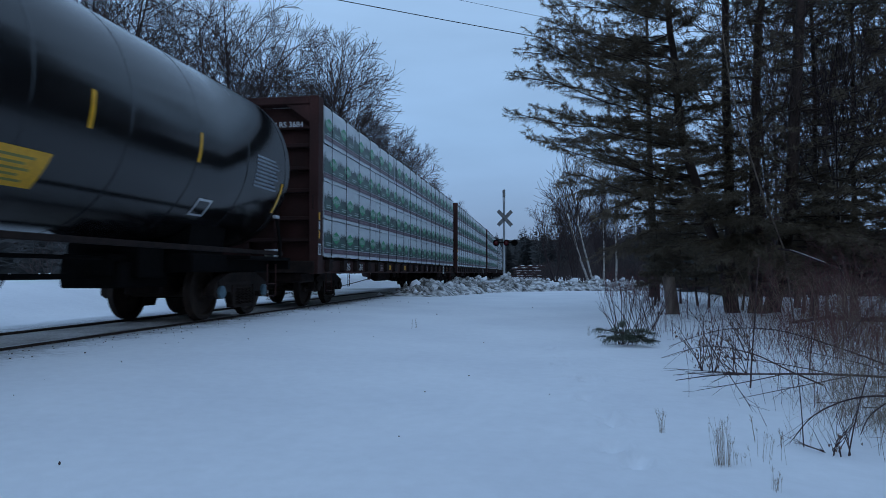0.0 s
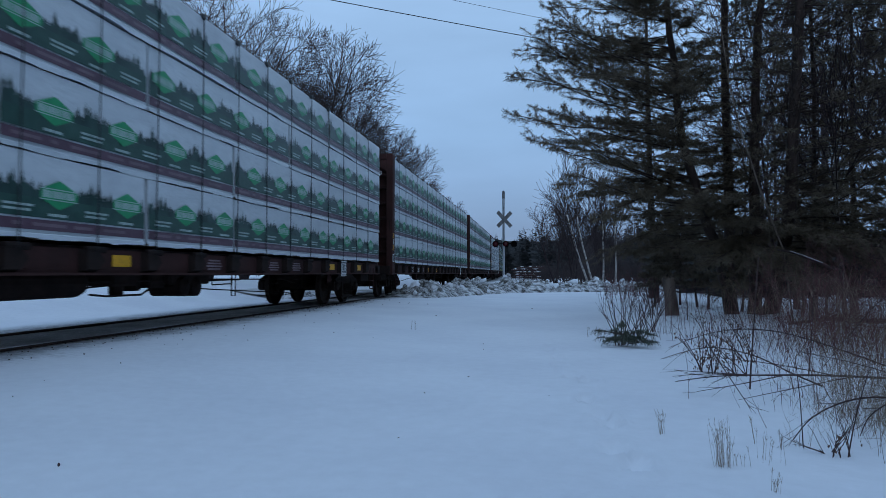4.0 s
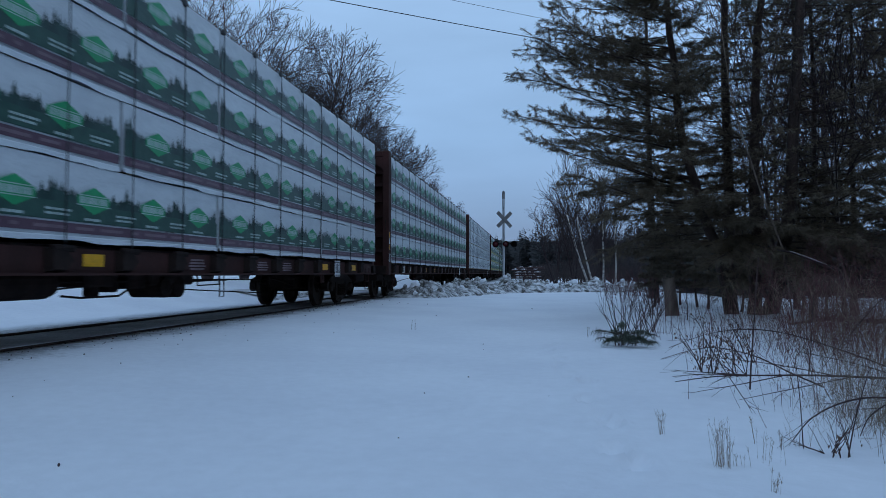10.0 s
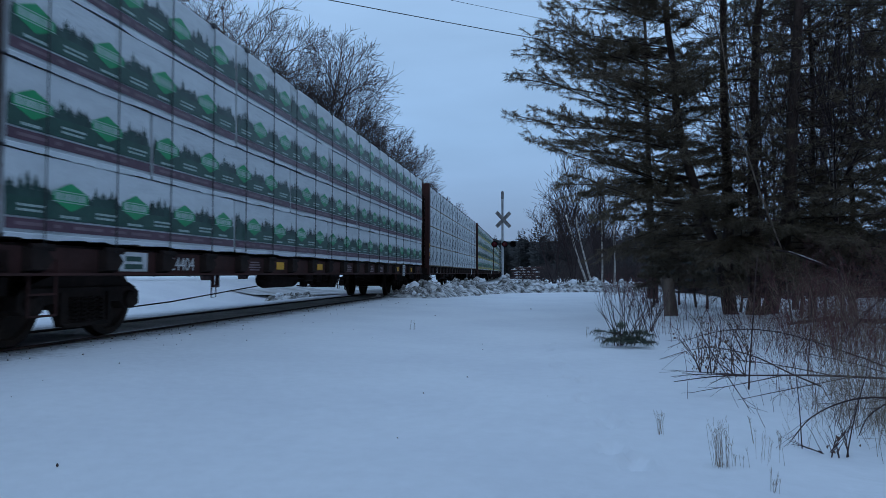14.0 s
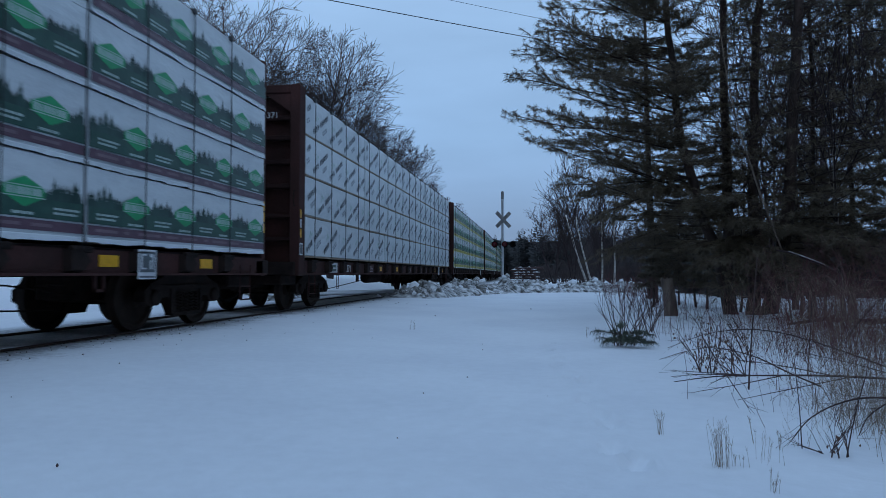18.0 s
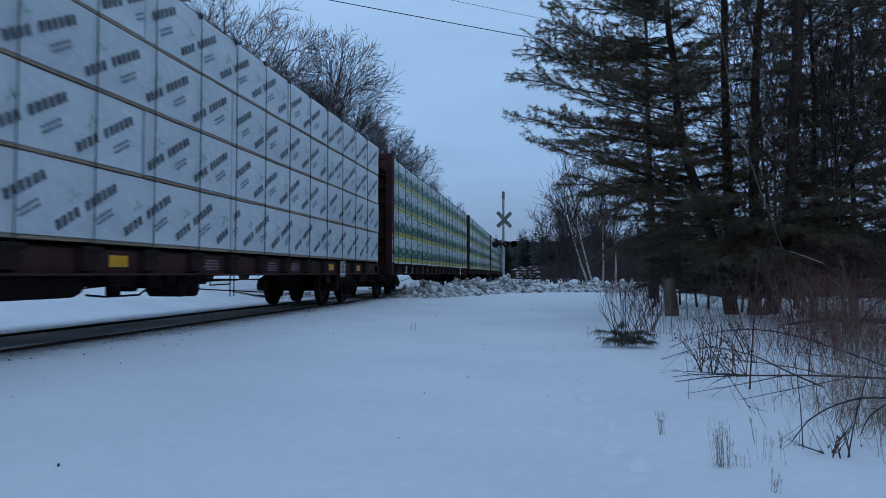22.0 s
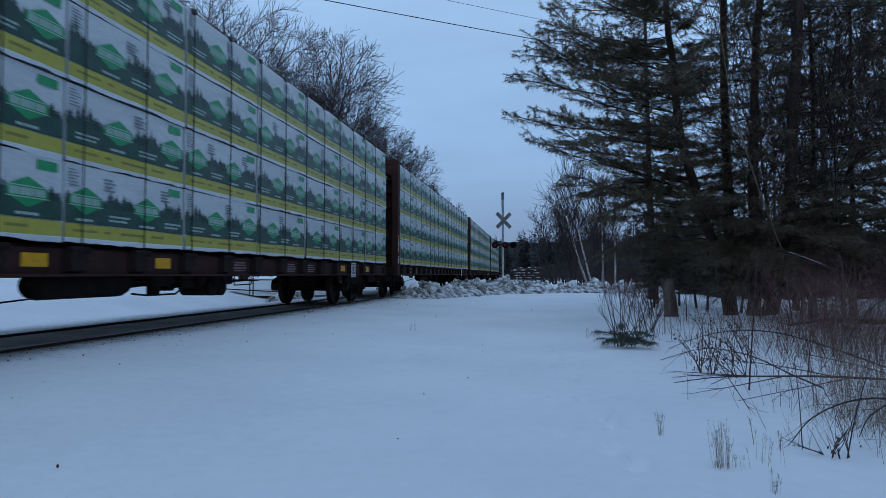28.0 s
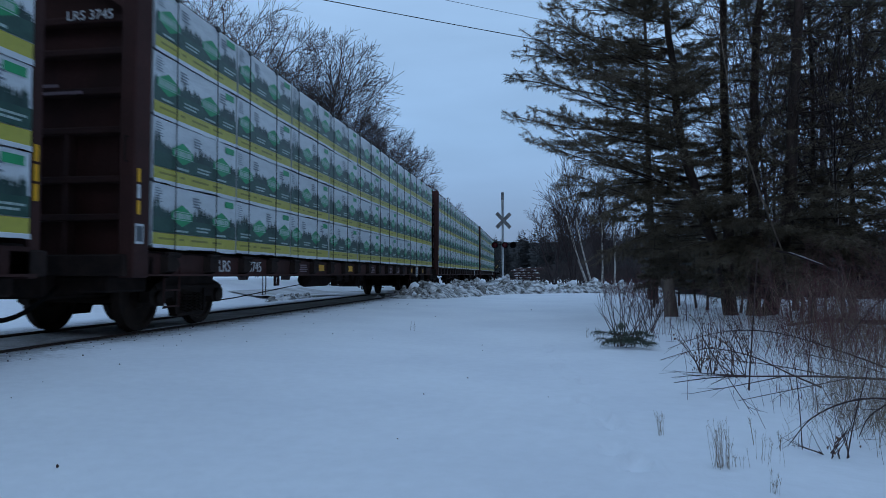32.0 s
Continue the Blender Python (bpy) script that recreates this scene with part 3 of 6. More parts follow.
def side_ladder_shape(sg):
    """A small step ladder under the sill at a car's corner."""
    s = Shape()
    y = 10.55 * sg
    for dy in (-0.2, 0.2):
        s.tube([(1.5, y + dy, 1.0), (1.5, y + dy, 0.38)], 0.014, 5)
    for z in (0.39, 0.62):
        s.tube([(1.5, y - 0.2, z), (1.5, y + 0.2, z)], 0.014, 5)
    return s


def reservoir_shape():
    return Shape().lathe([(0.02, -0.85), (0.15, -0.78), (0.18, -0.68), (0.18, 0.9), (0.15, 1.0), (0.02, 1.07)], 16, "y", (0.75, -2.45, 0.71))


def brake_cylinder_shape():
    return Shape().lathe([(0.1, -0.3), (0.16, -0.25), (0.16, 0.3), (0.05, 0.36)], 14, "x", (0.7, 0.75, 0.63)).lathe([(0.1, -0.3), (0.17, -0.25), (0.17, 0.3), (0.05, 0.36)], 14, "x", (0.65, 1.2, 0.63))


def valve_shape():
    """Control valve, pipes and brackets between reservoir and cylinders."""
    s = Shape().box(0.4, -0.95, 0.66, 0.9, -0.35, 0.9, 0.03).box(0.5, -0.3, 0.58, 0.8, -0.12, 0.9, 0.03).box(0.3, 0.0, 0.62, 0.85, 0.45, 0.88, 0.03)
    s.box(0.25, 0.4, 0.66, 0.95, 1.65, 0.88, 0.03).lathe([(0.09, 0.52), (0.1, 0.56), (0.1, 0.7)], 10, "z", (0.72, -0.62, 0))
    s.tube([(0.8, -1.3, 0.56), (0.85, -1.0, 0.53), (0.85, -0.2, 0.53), (0.8, 0.1, 0.62)], 0.016, 5)
    return s.tube([(0.6, 1.6, 0.66), (0.6, 1.9, 0.70), (0.55, 3.4, 0.72)], 0.014, 5)


def brake_rod_shape(pts, r=0.013):
    return Shape().tube(pts, r, 5)


BRAKE_RODS = [[(0.0, -8.3, 0.24), (0.0, -5.5, 0.33), (0.0, -1.4, 0.57), (0.1, 0.2, 0.66)], [(0.1, 0.9, 0.66), (0.0, 3.5, 0.52), (0.0, 8.3, 0.30)],
              [(0.85, -3.4, 0.74), (0.85, 3.0, 0.72)], [(0.3, 2.0, 0.74), (0.3, 6.5, 0.70), (0.3, 8.0, 0.5)],
              [(0.6, 2.4, 0.82), (0.6, 2.4, 0.63), (0.6, 3.2, 0.64), (0.6, 3.2, 0.82)], [(0.6, 4.9, 0.82), (0.6, 5.0, 0.60), (0.6, 5.5, 0.61), (0.6, 5.5, 0.82)], [(0.5, 6.7, 0.82), (0.5, 6.7, 0.69), (0.5, 7.3, 0.70), (0.5, 7.3, 0.82)]]


def rod_hanger_shape():
    return Shape().tube([(0.05, -0.09, 0.84), (0.05, -0.09, 0.36), (0.05, 0.09, 0.36), (0.05, 0.09, 0.84)], 0.013, 5)


def pull_bracket_shape():
    s = Shape()
    for a in (-0.1, 0.06):
        s.box(1.46, a, 0.62, 1.5, a + 0.04, 0.84)
    return s.box(1.46, -0.1, 0.62, 1.5, 0.1, 0.66)


def bar_rows(y, z, w, h, rows, mat_gap=0.5, x=0.0):
    """Illegible lines of writing as plain bars."""
    s = Shape()
    for i in range(rows):
        hh = h / rows
        wid = w * (0.75 + 0.25 * ((i * 37 % 5) / 4))
        s.box(x, y - wid / 2, z + h - (i + 1) * hh, x + 0.003, y + wid / 2, z + h - (i + mat_gap) * hh)
    return s


def placard_mark_shape():
    s = Shape()
    for y0, y1, z0, z1 in ((-0.145, -0.11, 0.90, 1.10), (-0.11, -0.02, 1.08, 1.10), (-0.11, -0.02, 0.90, 0.92), (0.05, 0.085, 0.90, 1.02), (0.05, 0.11, 1.06, 1.10), (0.11, 0.135, 0.90, 1.10)):
        s.box(1.6085, y0, z0, 1.61, y1, z1)
    return s


def flatcar(k, number, mark, shift=0.0):
    mid = CAR_START + LOAD_L / 2 + k * CAR_PITCH
    car = thing("lumber_flatcar", "oxide-red centre-beam railway flatcar with end bulkheads on steel trucks", "railway car", "cars of the freight train")
    MOVING.append((car, mid))
    part("underframe", shared("underframe", underframe_shape, "underframe", GRIME), GRIME, car)
    part("centre_beam", shared("centre_beam", centre_beam_shape, "centre_beam", OXIDE), OXIDE, car)
    for x in (-1, 1):
        part("side_sill", shared(("sill", x), lambda: sill_shape(x), "side_sill", OXIDE), OXIDE, car)
        for i, y in enumerate(CABLE_Y):
            if x == 1 or i % 3 == 0:
                part("winch_pocket", shared(("pocket", x), lambda: pocket_shape(x), "winch_pocket", GRIME), GRIME, car, at=(0, y, 0))
    for y in CABLE_Y:
        part("tie_down_cable", shared("cable", cable_shape, "tie_down_cable", CABLE), CABLE, car, at=(0, y, 0))
    for sg in (-1, 1):
        add_bulkhead(car, sg)
        part("coupler", shared(("coupler", sg), lambda: coupler_shape(sg), "coupler", GRIME), GRIME, car)
        part("draft_gear", shared(("draft", sg), lambda: Shape().box(-1.15, *span(sg, 10.6, 11.5)[:1], 0.60, 1.15, span(sg, 10.6, 11.5)[1], 0.83, 0.03).box(-0.4, span(sg, 10.4, 11.7)[0], 0.52, 0.4, span(sg, 10.4, 11.7)[1], 0.86, 0.03), "draft_gear", GRIME), GRIME, car)
        part("air_hose", shared(("hose", sg), lambda: hose_shape(sg), "air_hose", BLACK), BLACK, car)
        part("step_ladder", shared(("ladder", sg), lambda: side_ladder_shape(sg), "step_ladder", OXIDE), OXIDE, car)
        add_truck(car, sg * TRUCK_Y)
    part("brake_reservoir", shared("reservoir", reservoir_shape, "brake_reservoir", GRIME), GRIME, car)
    part("brake_cylinder", shared("bcyl", brake_cylinder_shape, "brake_cylinder", GRIME), GRIME, car)
    part("control_valve", shared("valve", valve_shape, "control_valve", GRIME), GRIME, car)
    for i, pts in enumerate(BRAKE_RODS):
        part("brake_rod", shared(("rod", i), lambda: brake_rod_shape(pts), "brake_rod", GRIME), GRIME, car)
    for y in (-4.0, 4.4):
        part("rod_hanger", shared("hanger", rod_hanger_shape, "rod_hanger", OXIDE), OXIDE, car, at=(0, y, 0))
    for y in (-6.7, 6.6):
        part("pull_bracket", shared("pullb", pull_bracket_shape, "pull_bracket", OXIDE), OXIDE, car, at=(0, y, 0))
    for y in (-4.55, -2.15, 6.25, 8.65):
        part("reflector", shared("reflector", lambda: Shape().box(1.501, -0.185, 0.925, 1.507, 0.185, 1.07), "reflector", YELLOW), YELLOW, car, "yellow reflective patch", at=(0, y + 0.5, 0))
    for y in (-5.75, 0.25, 2.65, 3.85):
        part("stencil", shared("stencil", lambda: bar_rows(0, 0.9, 0.5, 0.18, 4, 0.45, 1.501), "stencil", P_PINK), P_PINK, car, "small stencilled lines", at=(0, y + 0.5, 0))
    plate = part("placard", shared("placard", lambda: Shape().box(1.60, -0.20, 0.77, 1.607, 0.20, 1.16), "placard", WHITE), WHITE, car, "white framed placard", at=(0, 7.4, 0))
    part("placard_panel", shared("placard_panel", lambda: Shape().box(1.6075, -0.175, 0.86, 1.6085, 0.175, 1.135).box(1.6075, -0.175, 0.79, 1.6085, 0.175, 0.815), "placard_panel", P_SLATE), P_SLATE, plate)
    part("placard_mark", shared("placard_mark", placard_mark_shape, "placard_mark", WHITE), WHITE, plate, "plain white bars")["kind"] = "stuff"
    if mark:
        lettering(mark, 0.27, WHITE, car, pose(1.502, -8.95 + shift, 0.89, 90, 0, 90))
    else:
        sign = part("reporting_plate", shared("rplate", lambda: Shape().box(1.501, -9.25, 0.87, 1.506, -8.65, 1.12), "reporting_plate", WHITE), WHITE, car, "pale reporting plate with bars")
        part("plate_bar", shared("rplate_bar", lambda: bar_rows(-8.95, 0.90, 0.45, 0.2, 2, 0.35, 1.507), "plate_bar", P_GREEN), P_GREEN, sign)
    lettering(number, 0.27, WHITE, car, pose(1.502, -7.75 + shift, 0.89, 90, 0, 90))
    lettering((mark + " " + number).strip(), 0.18, WHITE, car, pose(0.84, -11.512, 4.22, 90, 0, 0))
    part("stencil", shared("bh_stencil", lambda: Shape().box(-0.1, -11.512, 3.33, 0.4, -11.508, 3.37).box(-0.1, -11.512, 3.43, 0.15, -11.508, 3.47).box(-0.1, -11.512, 3.23, 0.75, -11.508, 3.27), "stencil", P_PINK), P_PINK, car, "small stencilled lines")
    return car


# ---------------------------------------------------------------- lumber loads
def bundle_shape(length, seed):
    """A wrapped stack: a box with soft edges, slack and a few creases."""
    rng = random.Random(seed)
    nyy, nz = max(4, int(length / 0.6)), 4
    h, d = TIER - 0.042, 1.42
    s = Shape()
    for i in range(nyy + 1):
        y = -length / 2 + 0.01 + (length - 0.02) * i / nyy
        ring = []
        sag = rng.uniform(-0.006, 0.006)
        for j in range(nz + 1):
            z = 0.012 + (h - 0.024) * j / nz
            ring.append((d + sag + rng.uniform(-0.004, 0.004), y, z))
        ring.append((d - 0.02, y, h + sag))
        ring.append((0.14, y, h + sag))
        ring.append((0.14, y, 0.0))
        ring.append((d - 0.02, y, 0.0))
        s.v.extend(ring)
    n = nz + 5
    s.f = [(i * n + j, i * n + (j + 1) % n, (i + 1) * n + (j + 1) % n, (i + 1) * n + j) for i in range(nyy) for j in range(n)]
    s.f.append(tuple(range(n)))
    s.f.append(tuple(nyy * n + j for j in reversed(range(n))))
    return s


X_PRINT = 1.432
PHASES = (0.75, 0.95, 0.36)      # where the first mark stands on a bundle


def skirt_shape(length, seed):
    """The wrap's loose lower hem: a wavy strip with a ragged edge."""
    g = random.Random(seed + 500)
    s = Shape()
    n = int(length / 0.09)
    off, low = 0.0, 0.0
    for i in range(n + 1):
        y = -length / 2 + 0.01 + (length - 0.02) * i / n
        low = 0.75 * low + g.uniform(-0.010, 0.010)
        off = 0.7 * off + g.uniform(-0.005, 0.006)
        if g.random() < 0.05:
            low -= 0.02
        s.v.extend([(1.430, y, 0.022), (1.436 + max(0, off) * 0.5, y, 0.01), (1.434 + max(0, off), y, -0.036 + low * 0.7), (1.428, y, -0.032 + low * 0.7)])
    s.f = [(4 * i + j, 4 * i + j + 1, 4 * i + j + 5, 4 * i + j + 4) for i in range(n) for j in range(3)]
    return s



def strip(y0, y1, z0, z1, x=X_PRINT, s=None):
    return (s or Shape()).box(x, y0, z0, x + 0.002, y1, z1)


def forest_shape(length, seed, z0, base, low, high):
    """A printed stand of conifers: narrow ragged spires, tall between the marks and low beside them."""
    rng = random.Random(seed)
    s = Shape()
    ph0 = PHASES[seed]
    n = int(length / 0.042)
    for i in range(n):
        y = -length / 2 + 0.05 + (length - 0.1) * i / n + rng.uniform(-0.01, 0.01)
        ph = ((y + length / 2 - ph0) % 1.2) / 1.2
        tall = max(0.0, 1 - (abs(ph - 0.5) / 0.36) ** 1.6)
        top = low + (high - low) * tall * rng.uniform(0.45, 0.85) + rng.uniform(-0.015, 0.02)
        if rng.random() < 0.3:
            top += 0.09 * tall + 0.03
        top = max(base + 0.015, top)
        w = rng.uniform(0.026, 0.042)
        e = 0.00002 * (i % 7)
        m = y + rng.uniform(-0.006, 0.006)
        h = top - z0
        flat = [(y - w, z0), (y + w, z0), (m + w, z0 + h * 0.45), (m + w * 0.5, z0 + h * 0.5), (m + w * 0.72, z0 + h * 0.66), (m + w * 0.3, z0 + h * 0.74), (m, top), (m - w * 0.3, z0 + h * 0.76), (m - w * 0.75, z0 + h * 0.64), (m - w * 0.5, z0 + h * 0.5), (m - w, z0 + h * 0.42)]
        s.add([(X_PRINT + 0.0025 + e, p, q) for p, q in flat], [tuple(range(11))])
    return s


def logo_places(length, phase):
    y, out = -length / 2 + phase, []
    while y < length / 2 - 0.28:
        if y > -length / 2 + 0.28:
            out.append(y)
        y += 1.2
    return out


LOGO_Z = 0.445


def logo_shape():
    z = LOGO_Z
    return Shape().slab([(-0.285, z), (-0.275, z + 0.05), (0, z + 0.16), (0.275, z + 0.05), (0.285, z), (0.275, z - 0.05), (0, z - 0.16), (-0.275, z - 0.05)], X_PRINT + 0.004, X_PRINT + 0.0055)


def logo_bars_shape(length, phase, z):
    """Pale lines across each mark, a row of blocks between them, and lines of small print below."""
    s = Shape()
    x0, x1 = X_PRINT + 0.0055, X_PRINT + 0.0065
    for y in logo_places(length, phase):
        s.box(x0, y - 0.29, z + 0.052, x1, y + 0.29, z + 0.062).box(x0, y - 0.29, z - 0.062, x1, y + 0.29, z - 0.052)
        for i in range(7):
            s.box(x0, y - 0.24 + i * 0.07, z - 0.038, x1, y - 0.24 + i * 0.07 + (0.05, 0.042, 0.054)[i % 3], z + (0.038 if i else 0.044))
    y = -length / 2 + phase - 1.2
    while y < length / 2:
        rows = [(y - 0.16, y + 0.16, z - 0.235, z - 0.205)] + [(y + 0.42, y + 0.82, z - 0.155, z - 0.13), (y + 0.42, y + 0.78, z - 0.205, z - 0.18)]
        for a, b, c, d in rows:
            if a > -length / 2 + 0.03 and b < length / 2 - 0.03:
                u = a
                while u < b - 0.03:
                    v = min(b, u + (0.075, 0.12, 0.055)[int(u * 50) % 3])
                    s.box(X_PRINT + 0.0036, u, c, X_PRINT + 0.006, v, d)
                    u = v + 0.014
        y += 1.2
    return s


def stripe_words_shape(length, z, h):
    s = Shape()
    y = -length / 2 + 0.15
    i = 0
    while y < length / 2 - 0.5:
        w = (0.42, 0.12, 0.5, 0.3)[i % 4]
        s.box(X_PRINT + 0.0022, y, z, X_PRINT + 0.0035, y + w, z + h)
        y += w + (0.12, 0.2, 0.15)[i % 3]
        i += 1
    return s


def note_blocks_shape(length, phase):
    """Small blocks of print above and beside each mark."""
    s = Shape()
    for y in logo_places(length, phase):
        if y + 0.6 < length / 2:
            for i in range(4):
                s.box(X_PRINT, y + 0.32, 0.60 + i * 0.042, X_PRINT + 0.002, y + 0.54 - 0.05 * (i % 2), 0.622 + i * 0.042)
    for i in range(6):
        s.box(X_PRINT, -length / 2 + 0.06, 0.60 + i * 0.035, X_PRINT + 0.002, -length / 2 + 0.24 - 0.03 * (i % 3), 0.612 + i * 0.035)
    return s


def slanted_words_shape(length, seed, which):
    """Slanted words as bars: two strokes for each letter, one gap between the two words."""
    rng = random.Random(seed)
    s = Shape()
    y = -length / 2 - 0.6 + 0.4 * (seed % 3)
    ca, sa = math.cos(radians(28)), math.sin(radians(28))

    def block(u, v, w, h, y0, z0):
        q = [(u, v), (u + w, v), (u + w + h * 0.12, v + h), (u + h * 0.12, v + h)]
        o = [(y0 + a * ca - b * sa, z0 + a * sa + b * ca) for a, b in q]
        if all(-length / 2 + 0.02 < p[0] < length / 2 - 0.02 for p in o):
            s.slab(o, X_PRINT, X_PRINT + 0.002)

    while y < length / 2 + 0.6:
        if which == 0:
            for i in range(11):
                if i != 4:
                    u = -0.60 + i * 0.108
                    block(u, -0.058, 0.030, 0.116, y, 0.40)
                    block(u + 0.044, -0.058, 0.026 if i % 3 else 0.034, 0.116 if i % 2 else 0.108, y, 0.40)
        elif which == 1:
            for i in range(2):
                for k in range(5):
                    block(-0.02 + k * 0.066, -0.19 - i * 0.062, 0.056 if (k + i) % 3 else 0.044, 0.03, y + 0.06, 0.40)
        else:
            block(-0.28, 0.12, 0.05, 0.05, y - 0.02, 0.42)
            block(-0.18, 0.13, 0.10, 0.035, y - 0.02, 0.42)
            block(-0.20, 0.18, 0.04, 0.06, y - 0.02, 0.42)
        y += 1.2
    return s


def add_bundle(load, style, y, tier, length, seed):
    """One wrapped bundle of lumber with its print."""
    wrap = WRAP_B if style == "slanted" else WRAP
    v = seed % 3
    z = DECK + tier * TIER + 0.04
    b = part("lumber_unit", shared(("bundle", length, v, style == "slanted"), lambda: bundle_shape(length, v + int(length * 10)), "lumber_unit", wrap), wrap, load, at=(0, y, z))
    L = length
    if style == "slanted":
        part("printed_wordmark", shared(("sw", L, v), lambda: slanted_words_shape(L, v, 0), "printed_wordmark", P_BLACK), P_BLACK, b, "slanted dark word marks")["kind"] = "stuff"
        part("lumber_edge", shared(("edge", L), lambda: Shape().box(1.30, -L / 2 + 0.02, -0.036, 1.425, L / 2 - 0.02, -0.004), "lumber_edge", LUMBER), LUMBER, b, "bare wood along the bottom edge")
        part("printed_smallprint", shared(("sl", L, v), lambda: slanted_words_shape(L, v, 1), "printed_smallprint", P_GREY), P_GREY, b)["kind"] = "stuff"
        part("printed_mark", shared(("sm", L, v), lambda: slanted_words_shape(L, v, 2), "printed_mark", P_PALE_GREEN), P_PALE_GREEN, b)["kind"] = "stuff"
        return b
    part("wrap_hem", shared(("hem", L, v), lambda: skirt_shape(L, v), "wrap_hem", WRAP_B), WRAP_B, b, "loose white hem of the wrap")
    ph = PHASES[v]
    if style == "maroon":
        part("printed_stripe", shared(("mst", L), lambda: strip(-L / 2 + 0.02, L / 2 - 0.02, 0.055, 0.165), "printed_stripe", P_MAROON), P_MAROON, b, "maroon printed stripe")
        part("stripe_lettering", shared(("msw", L), lambda: stripe_words_shape(L, 0.095, 0.035), "stripe_lettering", P_PINK), P_PINK, b)["kind"] = "stuff"
        base = 0.185
    else:
        part("printed_stripe", shared(("yst", L), lambda: strip(-L / 2 + 0.02, L / 2 - 0.02, 0.015, 0.175), "printed_stripe", P_YELLOW), P_YELLOW, b, "yellow printed stripe")
        part("stripe_lettering", shared(("ysw", L), lambda: stripe_words_shape(L, 0.085, 0.03), "stripe_lettering", P_OLIVE), P_OLIVE, b)["kind"] = "stuff"
        base = 0.185
        part("printed_note", shared(("ynb", L, v), lambda: note_blocks_shape(L, ph), "printed_note", P_GREY), P_GREY, b)["kind"] = "stuff"
        part("green_label", shared(("ylb", L), lambda: strip(L / 2 - 0.40, L / 2 - 0.10, 0.70, 0.80), "green_label", P_LOGO), P_LOGO, b)
    part("printed_band", shared(("band", L), lambda: strip(-L / 2 + 0.02, L / 2 - 0.02, base, 0.40), "printed_band", P_GREEN), P_GREEN, b)
    part("printed_treeline", shared(("trees", L, v), lambda: forest_shape(L, v, 0.39, 0.40, 0.42, 0.62), "printed_treeline", P_TREES), P_TREES, b, "dark green printed tree line")["kind"] = "stuff"
    for yl in logo_places(L, ph):
        part("printed_logo", shared("logo", logo_shape, "printed_logo", P_LOGO), P_LOGO, b, "green diamond print", at=(0, yl, 0))
    part("logo_lettering", shared(("lbars", L, v), lambda: logo_bars_shape(L, ph, LOGO_Z), "logo_lettering", P_LIGHT), P_LIGHT, b)["kind"] = "stuff"
    return b


ORDERS = [(4.94, 4.94, 2.48, 4.94, 4.94), (4.94, 2.48, 4.94, 4.94, 4.94), (4.94, 4.94, 4.94, 2.48, 4.94), (2.48, 4.94, 4.94, 4.94, 4.94)]
YORDERS = [(2.47,) * 9] * 4


def lumber_load(k, style):
    mid = CAR_START + LOAD_L / 2 + k * CAR_PITCH
    words = {"maroon": "white-wrapped lumber with printed green trees and maroon stripes", "yellow": "white-wrapped lumber with printed green trees and yellow stripes", "slanted": "pale-wrapped lumber with slanted dark word marks"}[style]
    load = thing("lumber_load", words + " on flatcar", "lumber load", "lumber loads on the flatcars")
    MOVING.append((load, mid))
    rng = random.Random(k + 5)
    for tier in range(4):
        order = (YORDERS if style == "yellow" else ORDERS)[(tier + k) % 4]
        gap = (LOAD_L - 0.1 - sum(order)) / len(order)
        y = -LOAD_L / 2 + 0.05
        for i, ln in enumerate(order):
            add_bundle(load, style, y + ln / 2 + gap / 2, tier, ln, rng.randrange(99)).location.x = 0.145 + rng.uniform(-0.012, 0.012)
            y += ln + gap
        for i in range(12):
            part("dunnage_strip", shared("dunnage", lambda: Shape().box(0.15, -0.05, 0.0, 1.5, 0.05, 0.042), "dunnage_strip", LUMBER), LUMBER, load, at=(0, -LOAD_L / 2 + 0.6 + i * 1.93, DECK + 0.003 + tier * TIER))
    for tier in range(4):
        for i in range(5):
            part("lumber_unit", shared("far_bundle", lambda: Shape().box(-1.55, -2.2, 0, -0.15, 2.2, TIER - 0.055, 0.015), "lumber_unit", WRAP), WRAP, load, at=(0, -11.15 + i * 4.48 + 2.2, DECK + tier * TIER + 0.045))
    return load


NUMBERS = ["3684", "3728", "24404", "24371", "24321", "3745", "3702", "3731"]
STYLES = ["maroon", "maroon", "maroon", "slanted", "yellow", "yellow", "yellow", "yellow"]
for k in range(8):
    flatcar(k, NUMBERS[k], "LRS" if len(NUMBERS[k]) == 4 else "", 1.3 if k == 1 else 0.0)
    lumber_load(k, STYLES[k])


